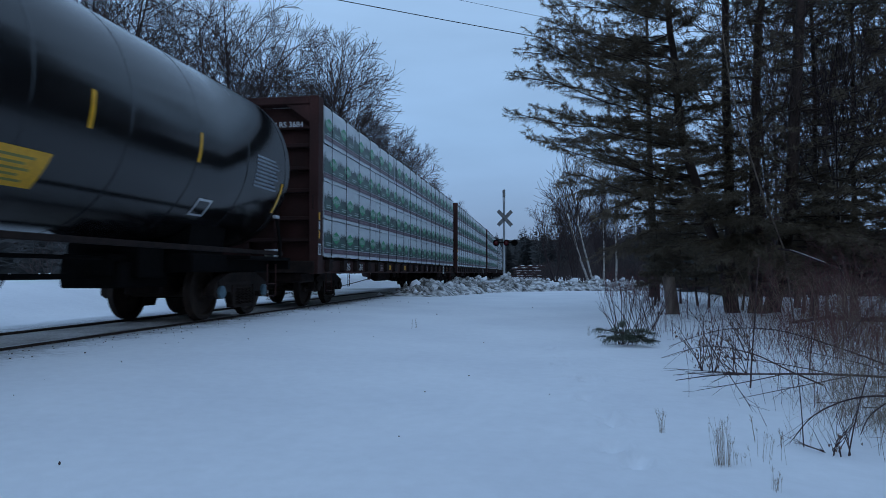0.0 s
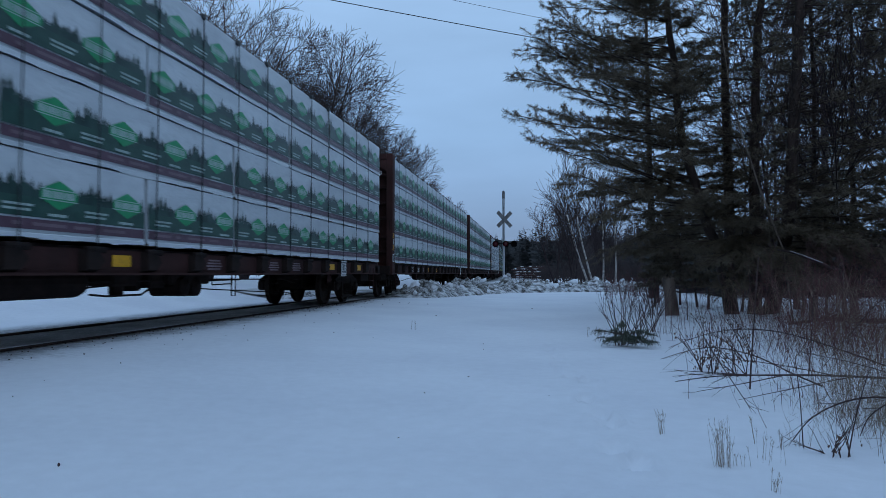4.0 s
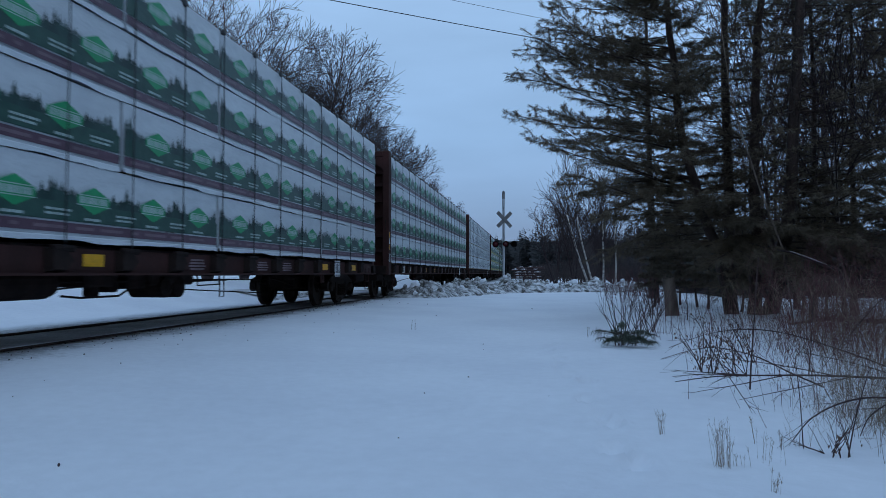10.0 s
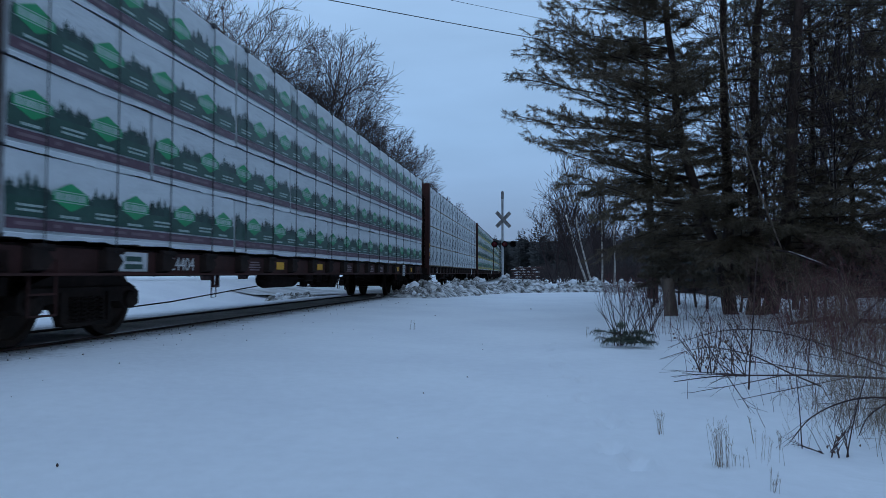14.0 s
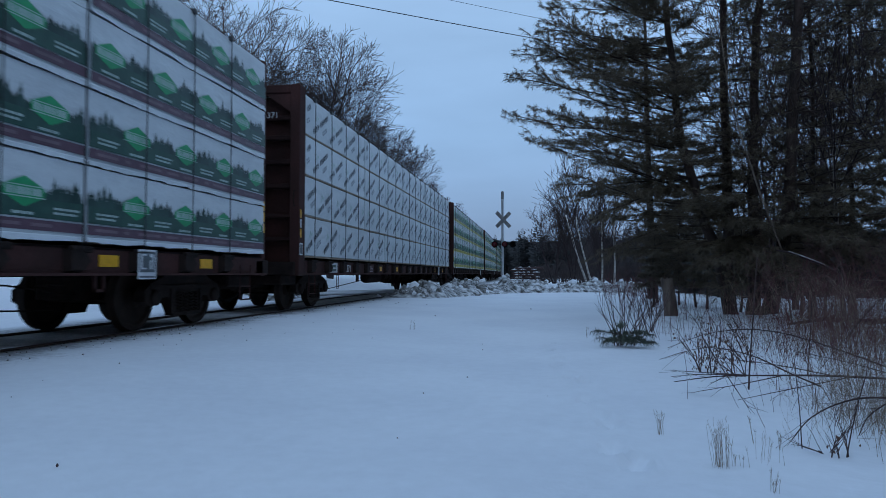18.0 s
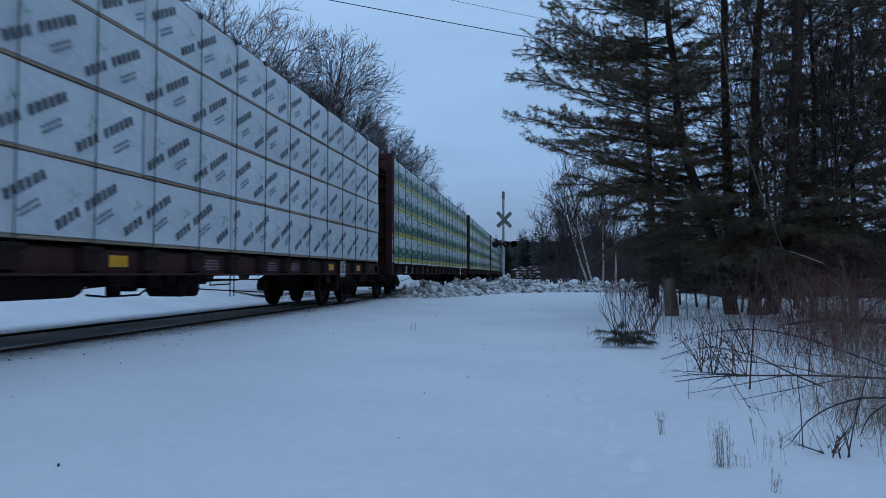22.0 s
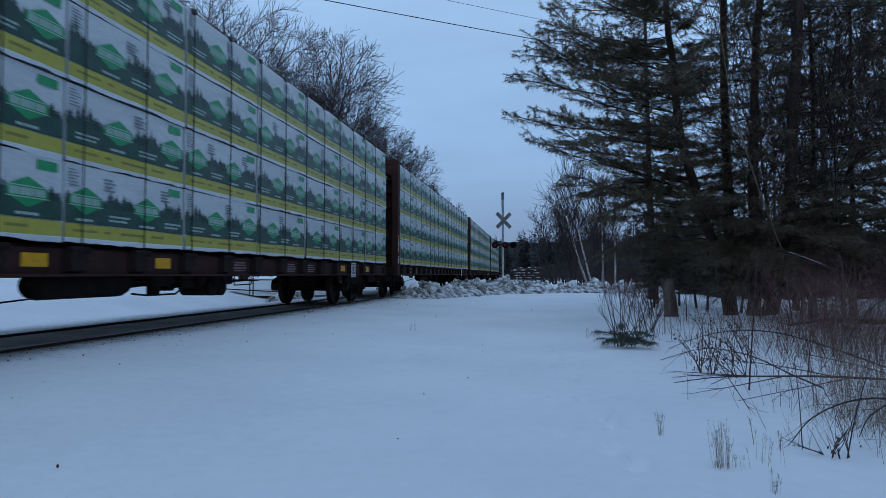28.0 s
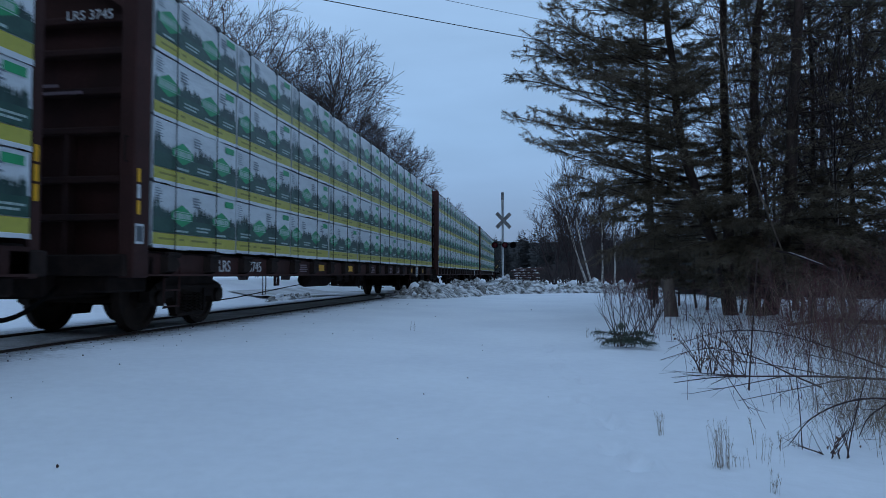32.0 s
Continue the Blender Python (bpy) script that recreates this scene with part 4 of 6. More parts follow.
# ---------------------------------------------------------------- tank car
def tank_car(mid, label, shell=TANK):
    car = thing("tank_car", label, "railway car", "cars of the freight train")
    MOVING.append((car, mid))
    zc, r, hl = 2.93, 1.62, 11.35
    prof = [(0.05, -hl)] + [(r * math.sin(radians(a)), -hl + 0.22 * (1 - math.cos(radians(a)))) for a in range(12, 91, 13)]
    prof += [(r, -hl + 0.22 + (2 * hl - 0.44) * i / 8) for i in range(9)]
    prof += [(rr, -h) for rr, h in reversed(prof[:8])]
    part("tank", Shape().lathe(prof, 64, "y", (0, 0, zc)), shell, car, "black tank shell", True)
    for i in range(14):
        y = -hl + 0.42 + (2 * hl - 0.84) * i / 13
        part("weld_band", Shape().lathe([(r - 0.01, y - 0.02), (r + 0.003, y - 0.016), (r + 0.003, y + 0.016), (r - 0.01, y + 0.02)], 64, "y", (0, 0, zc)), shell, car, "", True)
    part("brake_pipe", Shape().box(-0.04, -7.5, 0.74, 0.04, 7.5, 0.82), BLACK, car)
    part("brake_pipe", Shape().tube([(0.3, -7.4, 1.05), (0.3, 7.4, 1.05)], 0.03, 6), BLACK, car)
    part("brake_rod", Shape().tube([(0.2, 2.0, 0.8), (0.2, 2.1, 0.66), (0.2, 5.4, 0.66), (0.2, 5.5, 0.8)], 0.018, 5), BLACK, car)
    for y in (-5.0, -3.0, 0.0, 3.0, 4.9):
        part("pipe_hanger", Shape().box(0.1, y - 0.05, 0.70, 0.22, y + 0.05, 1.45), BLACK, car)
    for sg in (-1, 1):
        a, b = sorted((sg * 8.5, sg * 9.7))
        c, d = sorted((sg * 8.4, sg * 11.5))
        part("body_bolster", Shape().box(-1.05, c, 0.84, 1.05, d, 1.16, 0.03), BLACK, car)
        part("saddle", Shape().slab_y([(-0.9, 1.15), (0.9, 1.15), (1.0, 1.8), (0.5, 1.5), (-0.5, 1.5), (-1.0, 1.8)], a, b), BLACK, car)
        part("sill", Shape().box(-0.4, min(sg * 7.2, sg * 11.4), 0.78, 0.4, max(sg * 7.2, sg * 11.4), 1.12, 0.03), BLACK, car)
        c, d = sorted((sg * 7.3, sg * 8.6))
        part("draft_sill", Shape().box(-0.5, c, 0.60, 0.5, d, 1.0, 0.03).box(-0.62, c + 0.3, 0.75, 0.62, d - 0.3, 1.3, 0.03), BLACK, car)
        a, b = sorted((sg * 9.6, sg * 11.5))
        part("end_platform", Shape().box(-1.5, a, 1.08, 1.5, b, 1.14, 0.01).box(-1.5, sg * 11.45 - 0.05, 0.9, 1.5, sg * 11.45 + 0.05, 1.14), BLACK, car)
        rail = part("grab_rail", Shape().tube([(1.5, sg * 10.95, 1.1), (1.5, sg * 10.95, 1.45), (1.5, sg * 10.75, 1.95)], 0.032, 6), BLACK, car)
        part("handle_tip", Shape().box(1.46, sg * 10.75 - 0.09, 1.90, 1.54, sg * 10.75 + 0.09, 1.96, 0.01), SILVER, rail, "bare metal tip")
        part("tool_box", Shape().box(1.25, sg * 10.9 - 0.12, 1.14, 1.45, sg * 10.9 + 0.12, 1.3, 0.01), SILVER, car)
        part("coupler", shared(("coupler", sg), lambda: coupler_shape(sg), "coupler", BLACK), BLACK, car)
        part("step_ladder", shared(("ladder", sg), lambda: side_ladder_shape(sg), "step_ladder", OXIDE), OXIDE, car)
        add_truck(car, sg * 10.2, BLUE_CAP)
    part("side_rail", Shape().box(1.36, -11.2, 1.18, 1.46, 11.2, 1.26, 0.01), GRIME, car)
    part("top_walk", Shape().box(-0.5, -1.6, 4.6, 0.5, 1.6, 4.68, 0.01).tube([(0.9, -1.6, 5.3), (0.9, 1.6, 5.3)], 0.02), BLACK, car)

    def decal(a0, a1, y0, y1, out=0.006):
        s = Shape()
        n = 6
        for i in range(n + 1):
            a = radians(a0 + (a1 - a0) * i / n)
            for y in (y0, y1):
                s.v.append((math.cos(a) * (r + out), y, zc + math.sin(a) * (r + out)))
        s.f = [(2 * i, 2 * i + 1, 2 * i + 3, 2 * i + 2) for i in range(n)]
        return s
    for y in (5.1, 7.57, 2.6):
        part("reflector_strip", decal(-15, 1, y, y + 0.08), YELLOW, car, "yellow reflective strip")
    part("reflector_strip", decal(-34, -12, 10.80, 10.89), YELLOW, car, "yellow reflective strip")
    part("warning_panel", decal(-46, -29, 3.3, 4.75), YELLOW, car, "yellow warning panel")
    for i in range(5):
        part("warning_line", decal(-43.5 + i * 2.6, -42.4 + i * 2.6, 3.5, 4.55 - 0.1 * (i % 2), 0.009), P_OLIVE, car)
    for i in range(9):
        part("stencil_line", decal(-19 + i * 2.4, -17.6 + i * 2.4, 9.6, 10.6 - 0.08 * (i % 3), 0.006), P_GREY, car)
    fr = part("placard", decal(-46, -34, 8.05, 8.5, 0.008), WHITE, car, "white framed placard")
    part("placard_mark", decal(-44.5, -35.5, 8.1, 8.45, 0.011), TANK, fr)
    return car


tank_car(CAR_START + LOAD_L / 2 - CAR_PITCH + 0.0, "glossy black railway tank car with yellow marks")
tank_car(CAR_START + LOAD_L / 2 + 8 * CAR_PITCH, "dull black railway tank car far down the track", BLACK)

# ---------------------------------------------------------------- road crossing
def rock(rng, cx, cy, cz, r):
    """An angular lump of snow."""
    s = Shape()
    bm = bmesh.new()
    bmesh.ops.create_icosphere(bm, subdivisions=1, radius=r)
    for v in bm.verts:
        v.co = v.co * rng.uniform(0.65, 1.25)
        v.co.z *= 0.8
    rot = Euler((rng.uniform(0, 6), rng.uniform(0, 6), rng.uniform(0, 6))).to_matrix()
    bm.verts.index_update()
    s.add([tuple(rot @ v.co + Vector((cx, cy, cz))) for v in bm.verts], [tuple(v.index for v in q.verts) for q in bm.faces])
    bm.free()
    return s


def bank(name, line, height, width, seed, lumps, label):
    rng = random.Random(seed)
    base = Shape()
    n, across = 200, 18
    pts = []
    for i in range(n + 1):
        t = i / n * (len(line) - 1)
        j = min(int(t), len(line) - 2)
        pts.append(Vector(line[j]).lerp(Vector(line[j + 1]), t - j))

    def spot(i, u):
        p = pts[i]
        d = (pts[min(i + 3, n)] - pts[max(i - 3, 0)]).normalized()
        w = p + Vector((-d.y, d.x)) * u * width
        taper = min(1.0, i / 14, (n - i) / 14)
        h = height * taper * (1 - u * u) * (0.72 + 0.75 * noise.noise((w.x * 0.9, w.y * 0.9, seed)))
        h += (0.20 * noise.noise((w.x * 3.1, w.y * 3.1, seed + 3)) + 0.11 * noise.noise((w.x * 8, w.y * 8, seed + 5))) * (1 - abs(u)) * taper
        return w.x, w.y, ground_z(w.x, w.y) - 0.05 + max(0, h)

    for i in range(n + 1):
        for j in range(across + 1):
            base.v.append(spot(i, (j / across - 0.5) * 2))
    m = across + 1
    base.f = [(i * m + j, i * m + j + 1, (i + 1) * m + j + 1, (i + 1) * m + j) for i in range(n) for j in range(across)]
    ob = setting(name, base, SNOW_DIRTY_SHADED, label, "snowbank", True)
    meshes = []
    for v in range(6):
        meshes.append(rock(random.Random(seed * 10 + v), 0, 0, 0, 1.0).mesh("snow_lump", LUMP_DARK if v % 3 == 1 else (SNOW_DIRTY_SHADED if v % 3 == 2 else SNOW)))
    for i in range(lumps):
        x, y, z = spot(rng.randrange(4, n - 3), max(-1.05, min(1.05, rng.gauss(0, 0.5))))
        r = rng.uniform(0.07, 0.16) if rng.random() < 0.88 else rng.uniform(0.16, 0.25)
        lump = part("snow_lump", meshes[rng.randrange(6)], SNOW, ob, at=(x, y, z + r * 0.25))
        lump.scale = (r, r, r * 0.85)
        lump.rotation_euler = (0, 0, rng.uniform(0, 6))
    return ob


road = Shape()
for i in range(41):
    x = -13 + i * 1.1
    for dy in (-4.3, 4.3):
        y = 32.0 + (1.05 if x > -6.8 else 0.25) * (x + 6.8) + dy
        road.v.append((x, y, max(ground_z(x, y), -0.06) + 0.03))
road.f = [(2 * i, 2 * i + 1, 2 * i + 3, 2 * i + 2) for i in range(40)]
setting("road", road, PACKED_SNOW, "snow-packed ploughed road over the railway crossing", "road")
bank("snowbank", [(-5.2, 24.0), (-4.4, 28.0), (-2.4, 34.0), (1.5, 36.5), (8.0, 42.0), (14, 47)], 0.64, 1.25, 3, 300, "chunky dirty ploughed snow heaped along the road")
bank("snowbank", [(-10.7, 24.6), (-10.0, 25.4), (-9.3, 26.4)], 0.2, 0.5, 4, 30, "low ploughed snow heap beyond the track")

sig = thing("crossing_signal", "silver railway crossing signal with crossbuck and unlit red lamps", "crossing signal", at=(-2.43, 37.0, ground_z(-2.43, 37.0)))
part("mast", Shape().lathe([(0.18, 0), (0.18, 0.06), (0.09, 0.1), (0.062, 0.5), (0.062, 4.6), (0.07, 4.6), (0.07, 5.35), (0.05, 5.4)], 14, "z"), SILVER, sig, "", True)
part("base_flange", Shape().box(-0.25, -0.25, -0.1, 0.25, 0.25, 0.08, 0.02), GRIME, sig)
part("top_cap", Shape().lathe([(0.078, 4.98), (0.078, 5.36), (0.03, 5.42)], 12, "z"), CROSSBUCK, sig)
for s, nm in ((-1, "crossbuck_blade"), (1, "crossbuck_blade")):
    o = part(nm, Shape().box(-0.56, -0.012, -0.10, 0.56, 0.012, 0.10, 0.004), CROSSBUCK, sig, "weathered back of a crossbuck blade")
    o.matrix_basis = pose(0.05, -0.09 - 0.03 * s, 3.84, 0, 45 * s, 25)
part("lamp_arm", Shape().tube([(-0.5, 0, 2.52), (0.62, 0, 2.52)], 0.035, 8), BLACK, sig)
for x in (-0.43, 0.12, 0.56):
    lamp = part("lamp", Shape().lathe([(0.04, 0.15), (0.125, 0.10), (0.148, 0.0), (0.155, -0.02), (0.155, -0.20), (0.143, -0.20), (0.143, -0.03), (0.03, -0.02)], 20, "y", (x, -0.05, 2.50)), BLACK, sig, "black hooded signal lamp")
    part("backing_disc", Shape().lathe([(0.18, 0.0), (0.18, 0.02)], 24, "y", (x, -0.03, 2.50)), BLACK, lamp)
    if x < 0.5:
        part("lens", Shape().lathe([(0.136, -0.06), (0.09, -0.09), (0.025, -0.10)], 20, "y", (x, -0.05, 2.50)), RED_LENS, lamp, "dull red lens")

# wires
def wire(name, a, b, sag, r):
    a, b = Vector(a), Vector(b)
    pts = [a.lerp(b, i / 24) - Vector((0, 0, sag * 4 * (i / 24) * (1 - i / 24))) for i in range(25)]
    ob = part(name, Shape().tube(pts, r, 5), WIRE)
    return tagged(ob, "thin dark overhead wire", "wire", "overhead wires")


POLE_A, POLE_B = (-19.5, 9.8), (12.2, 32.4)
for x, y in (POLE_A, POLE_B):
    pole = thing("utility_pole", "weathered wooden utility pole with a crossarm", "utility pole", "utility poles", at=(x, y, -0.4))
    part("shaft", Shape().tube([(0, 0, 0), (0, 0, 10.8)], [0.16, 0.11], 12), BARK, pole, "", True)
    part("crossarm", Shape().box(-0.05, -1.0, 9.35, 0.05, 1.0, 9.47, 0.01), BARK, pole)
wire("overhead_wire", (-19.5, 9.8, 9.22), (12.2, 32.4, 9.22), 0.25, 0.014)
wire("overhead_wire", (-19.5, 9.8, 10.12), (12.2, 32.9, 10.12), 0.3, 0.007)

# ---------------------------------------------------------------- trees
def rand_unit(rng):
    a, z = rng.uniform(0, 2 * math.pi), rng.uniform(-1, 1)
    r = math.sqrt(1 - z * z)
    return Vector((r * math.cos(a), r * math.sin(a), z))


def limb(rng, start, way, length, segs, wander, lift):
    """A bent line of points for a limb."""
    pts, d = [start.copy()], way.normalized()
    for i in range(segs):
        d = (d + rand_unit(rng) * wander + Vector((0, 0, lift))).normalized()
        pts.append(pts[-1] + d * length / segs)
    return pts


def grow(rng, shape, start, way, length, rad, level, spec, wander=0.07):
    """A limb and its side limbs, down to fine twigs."""
    counts, fine, lift, spread = spec
    segs = 4 if level < 2 else 3
    pts = limb(rng, start, way, length, segs, wander, lift)
    n = 6 if level == 0 else (4 if level == 1 else 3)
    shape.tube(pts, [max(fine, rad * (1 - 0.78 * i / segs)) for i in range(segs + 1)], n, cap=False)
    if level >= len(counts):
        return
    for i in range(counts[level]):
        u = (0.2 + 0.78 * (i + rng.random()) / counts[level]) * segs
        j = min(int(u), segs - 1)
        p = pts[j].lerp(pts[j + 1], u - j)
        d = (pts[j + 1] - pts[j]).normalized()
        side = rand_unit(rng)
        side = (side - d * side.dot(d)).normalized()
        nd = d * rng.uniform(0.75, 1.0) + side * spread * rng.uniform(0.7, 1.1)
        left = length * (1 - u / segs)
        grow(rng, shape, p, nd, (0.25 * length + 0.55 * left) * rng.uniform(0.8, 1.2), max(fine, rad * (0.62 - 0.35 * u / segs)), level + 1, spec, wander)


def bare_tree(name, label, base, height, trunk_r, stems, counts, seed, mat=None, fine=0.007, lean=0.25, spread=0.75, group="bare trees", category="tree", tip=None):
    rng = random.Random(seed)
    mat = mat or BARK
    t = thing(name, label, category, group, at=base)
    trunk, crown = Shape(), Shape()
    for i in range(stems):
        a = rng.uniform(0, 6.28) if stems > 1 else 0
        way = Vector((math.cos(a) * lean, math.sin(a) * lean, 1)) if stems > 1 else Vector((rng.uniform(-0.08, 0.08) if tip is None else tip, rng.uniform(-0.08, 0.08), 1))
        h = height * rng.uniform(0.8, 1.0) if stems > 1 else height
        pts = limb(rng, Vector((0, 0, -0.25)), way, h * 0.55, 7, 0.06, 0.05)
        r = trunk_r * rng.uniform(0.7, 1.0)
        trunk.tube(pts, [r * (1.05 if j == 0 else 1 - 0.5 * j / 7) for j in range(8)], 9)
        for j in range(3, 8):
            for k in range(2 if j < 7 else 3):
                a2 = rng.uniform(0, 6.28)
                out = 0.55 if j < 7 else 0.25
                d = Vector((math.cos(a2) * out, math.sin(a2) * out, 1.0 if j > 4 else 0.75))
                grow(rng, crown, pts[j], d, h * rng.uniform(0.30, 0.45), r * 0.5 * (1 - 0.05 * j), 0, (counts, fine, 0.05, spread))
    part("trunk", trunk, mat, t, "", True)
    part("crown", crown, BARK_DARK if mat in (BARK_BIRCH, BARK_BIRCH_DULL) else mat, t, "bare twigs and limbs")
    return t


def needle_mesh(name, mat, tufts, seed, length, blades, width):
    """Brushes of needles: thin triangles at each (place, heading)."""
    g = np.random.default_rng(seed)
    p = np.repeat(np.array([t[0] for t in tufts], dtype=np.float64), blades, axis=0)
    d = np.repeat(np.array([t[1] for t in tufts], dtype=np.float64), blades, axis=0)
    n = len(p)
    r = g.normal(size=(n, 3))
    r /= np.linalg.norm(r, axis=1, keepdims=True)
    w = d * g.uniform(0.1, 1.0, (n, 1)) + r * 0.85
    w /= np.linalg.norm(w, axis=1, keepdims=True)
    q = g.normal(size=(n, 3))
    side = np.cross(w, q)
    side *= width / np.linalg.norm(side, axis=1, keepdims=True)
    a = p + d * g.uniform(-0.07, 0.02, (n, 1))
    tip = a + w * length * g.uniform(0.65, 1.15, (n, 1)) - np.array([0, 0, 0.02])
    v = np.stack([a - side, a + side, tip], axis=1).reshape(-1, 3)
    me = bpy.data.meshes.new(name)
    me.vertices.add(3 * n)
    me.vertices.foreach_set("co", v.astype(np.float32).ravel())
    me.loops.add(3 * n)
    me.loops.foreach_set("vertex_index", np.arange(3 * n, dtype=np.int32))
    me.polygons.add(n)
    me.polygons.foreach_set("loop_start", np.arange(0, 3 * n, 3, dtype=np.int32))
    me.materials.append(mat)
    me.update(calc_edges=True)
    return me


def pine(name, label, line, r0, z_low, z_high, reach, bias, seed, whorl=4, step=0.4, tufts=1.0, blades=16, group="pines at the wood's edge", bare_to=0.3, needle=0.105, width=0.0052, extra=(), skirt=(), twigs=2):
    """line: trunk points. reach: longest branch. bias: a heading in which branches grow longer."""
    rng = random.Random(seed)
    base = Vector(line[0])
    t = thing(name, label, "pine tree", group, at=tuple(base))
    pts = [Vector(p) - base for p in line]
    fine = []
    for i in range(len(pts) - 1):
        for j in range(4):
            fine.append(pts[i].lerp(pts[i + 1], j / 4) + rand_unit(rng) * 0.03)
    fine.append(pts[-1])
    top = fine[-1].z
    trunk = Shape().tube(fine, [r0 * (1.3 if p.z < 0.1 else max(0.12, 1 - 0.85 * p.z / top)) for p in fine], 12)
    part("trunk", trunk, BARK_PINE, t, "", True)
    wood, green = Shape(), []
    z = z_low
    while z < z_high:
        i = max(j for j in range(len(fine)) if fine[j].z <= z or j == 0)
        i = min(i, len(fine) - 2)
        dz = fine[i + 1].z - fine[i].z
        p = fine[i].lerp(fine[i + 1], min(1, max(0, (z - fine[i].z) / max(dz, 1e-3))))
        wanted = [e for e in extra if z <= e[0] < z + step]
        for k in range(whorl + len(wanted)):
            a = rng.uniform(0, 6.28)
            toward = Vector((math.cos(a), math.sin(a), 0))
            ln = reach * rng.uniform(0.55, 1.0) * (0.62 + 0.38 * max(-0.6, toward.dot(Vector(bias)))) * (1 - 0.5 * max(0, (z - 5) / max(1, top - 5)))
            d = toward + Vector((0, 0, rng.uniform(-0.12, 0.12)))
            if k >= whorl:
                d, ln = Vector(wanted[k - whorl][1]).normalized(), wanted[k - whorl][2]
            br = limb(rng, p, d, ln, 6, 0.12, 0.03)
            wood.tube(br, [0.014 * (ln / 3) * (1 - 0.8 * j / 6) + 0.004 for j in range(7)], 4, cap=False)
            for j in range(1, 7):
                u = j / 6
                if u < bare_to:
                    continue
                for sd in (-1, 1):
                    for rep in range(twigs):
                        q = br[j - 1].lerp(br[j], rng.random())
                        dd = (br[j] - br[j - 1]).normalized()
                        side = Vector((-dd.y, dd.x, 0)) * sd
                        tw = (dd * rng.uniform(0.5, 1) + side * rng.uniform(0.5, 1) + Vector((0, 0, rng.uniform(-0.1, 0.25)))).normalized()
                        tl = ln * 0.26 * (1.2 - 0.6 * u) * rng.uniform(0.6, 1.1)
                        tp = limb(rng, q, tw, tl, 3, 0.12, 0.04)
                        wood.tube([tp[0], tp[2], tp[3]], [0.005, 0.0035, 0.0025], 3, cap=False)
                        m = max(1, int(tl / 0.085 * tufts))
                        for g in range(m):
                            uu = 0.25 + 0.75 * (g + rng.random()) / m
                            jj = min(2, int(uu * 3))
                            gp = tp[jj].lerp(tp[jj + 1], uu * 3 - jj) + rand_unit(rng) * 0.03
                            green.append((tuple(gp), tuple((tp[jj + 1] - tp[jj]).normalized())))
            green.append((tuple(br[-1]), tuple((br[-1] - br[-2]).normalized())))
        z += step
    if skirt:
        z0, z1, count, heading, spread_by, far = skirt
        for k in range(count):
            zz = rng.uniform(z0, z1)
            i = min(max(j for j in range(len(fine)) if fine[j].z <= zz or j == 0), len(fine) - 2)
            a = heading + rng.uniform(-spread_by, spread_by)
            ln = far * rng.uniform(0.6, 1.0)
            br = limb(rng, fine[i].lerp(fine[i + 1], rng.random()), Vector((math.cos(a), math.sin(a), rng.uniform(-0.1, 0.15))), ln, 7, 0.10, -0.035)
            wood.tube(br, [0.022 - 0.0026 * j for j in range(8)], 4, cap=False)
            for j in range(2, 8):
                for rep_ in range(6):
                    q = br[j - 1].lerp(br[j], rng.random())
                    dd = (br[j] - br[j - 1]).normalized()
                    side = Vector((-dd.y, dd.x, 0)) * rng.choice((-1, 1))
                    tp = limb(rng, q, dd * rng.uniform(0.3, 1) + side * rng.uniform(0.4, 1) + Vector((0, 0, rng.uniform(-0.35, 0.1))), ln * rng.uniform(0.12, 0.26), 3, 0.14, -0.02)
                    wood.tube(tp, [0.005, 0.004, 0.003, 0.0025], 3, cap=False)
                    for g in range(5):
                        uu = 0.2 + 0.8 * rng.random()
                        jj = min(2, int(uu * 3))
                        green.append((tuple(tp[jj].lerp(tp[jj + 1], uu * 3 - jj) + rand_unit(rng) * 0.03), tuple((tp[jj + 1] - tp[jj]).normalized())))
    if bare_to > 0.4:
        for k in range(46):
            i = min(len(fine) - 2, int(len(fine) * rng.uniform(0.1, 0.8)))
            p = fine[i].lerp(fine[i + 1], rng.random())
            a = rng.uniform(0, 6.28)
            br = limb(rng, p, Vector((math.cos(a), math.sin(a), rng.uniform(-0.3, 0.3))), rng.uniform(0.5, 2.0), 5, 0.22, -0.02)
            wood.tube(br, [0.013, 0.011, 0.009, 0.007, 0.005, 0.003], 4, cap=False)
            for j in range(2, 6):
                for q in range(2):
                    tw = limb(rng, br[j], br[j] - br[j - 1] + rand_unit(rng) * 0.3, rng.uniform(0.2, 0.6), 3, 0.25, 0.0)
                    wood.tube(tw, [0.005, 0.004, 0.003, 0.0025], 3, cap=False)
    part("limb_mass", wood, BARK_PINE, t, "dark limbs")["kind"] = "stuff"
    part("foliage", needle_mesh("foliage", NEEDLES, green, seed, needle, blades, width), NEEDLES, t, "tufts of dark green needles")["kind"] = "stuff"
    return t


# bare trees beyond the track
G = ground_z
MAPLES = [(-18.5, 25.0, 13.5, 0.136, 4, 11), (-16.5, 31.0, 14.5, 0.136, 5, 12), (-15.9, 39.5, 16.0, 0.145, 6, 14), (-21.5, 29.0, 16.5, 0.145, 4, 21),
          (-15.1, 46.0, 15.2, 0.136, 6, 15), (-14.9, 54.0, 15.8, 0.128, 6, 16), (-15.1, 64.0, 14.4, 0.119, 6, 17), (-15.5, 76.0, 13.8, 0.111, 5, 18), (-23.0, 24.0, 14.0, 0.145, 4, 19), (-16.3, 92, 13.0, 0.111, 5, 20), (-16.5, 114, 12.0, 0.111, 4, 22), (-17.2, 36.5, 15.5, 0.136, 5, 23)]


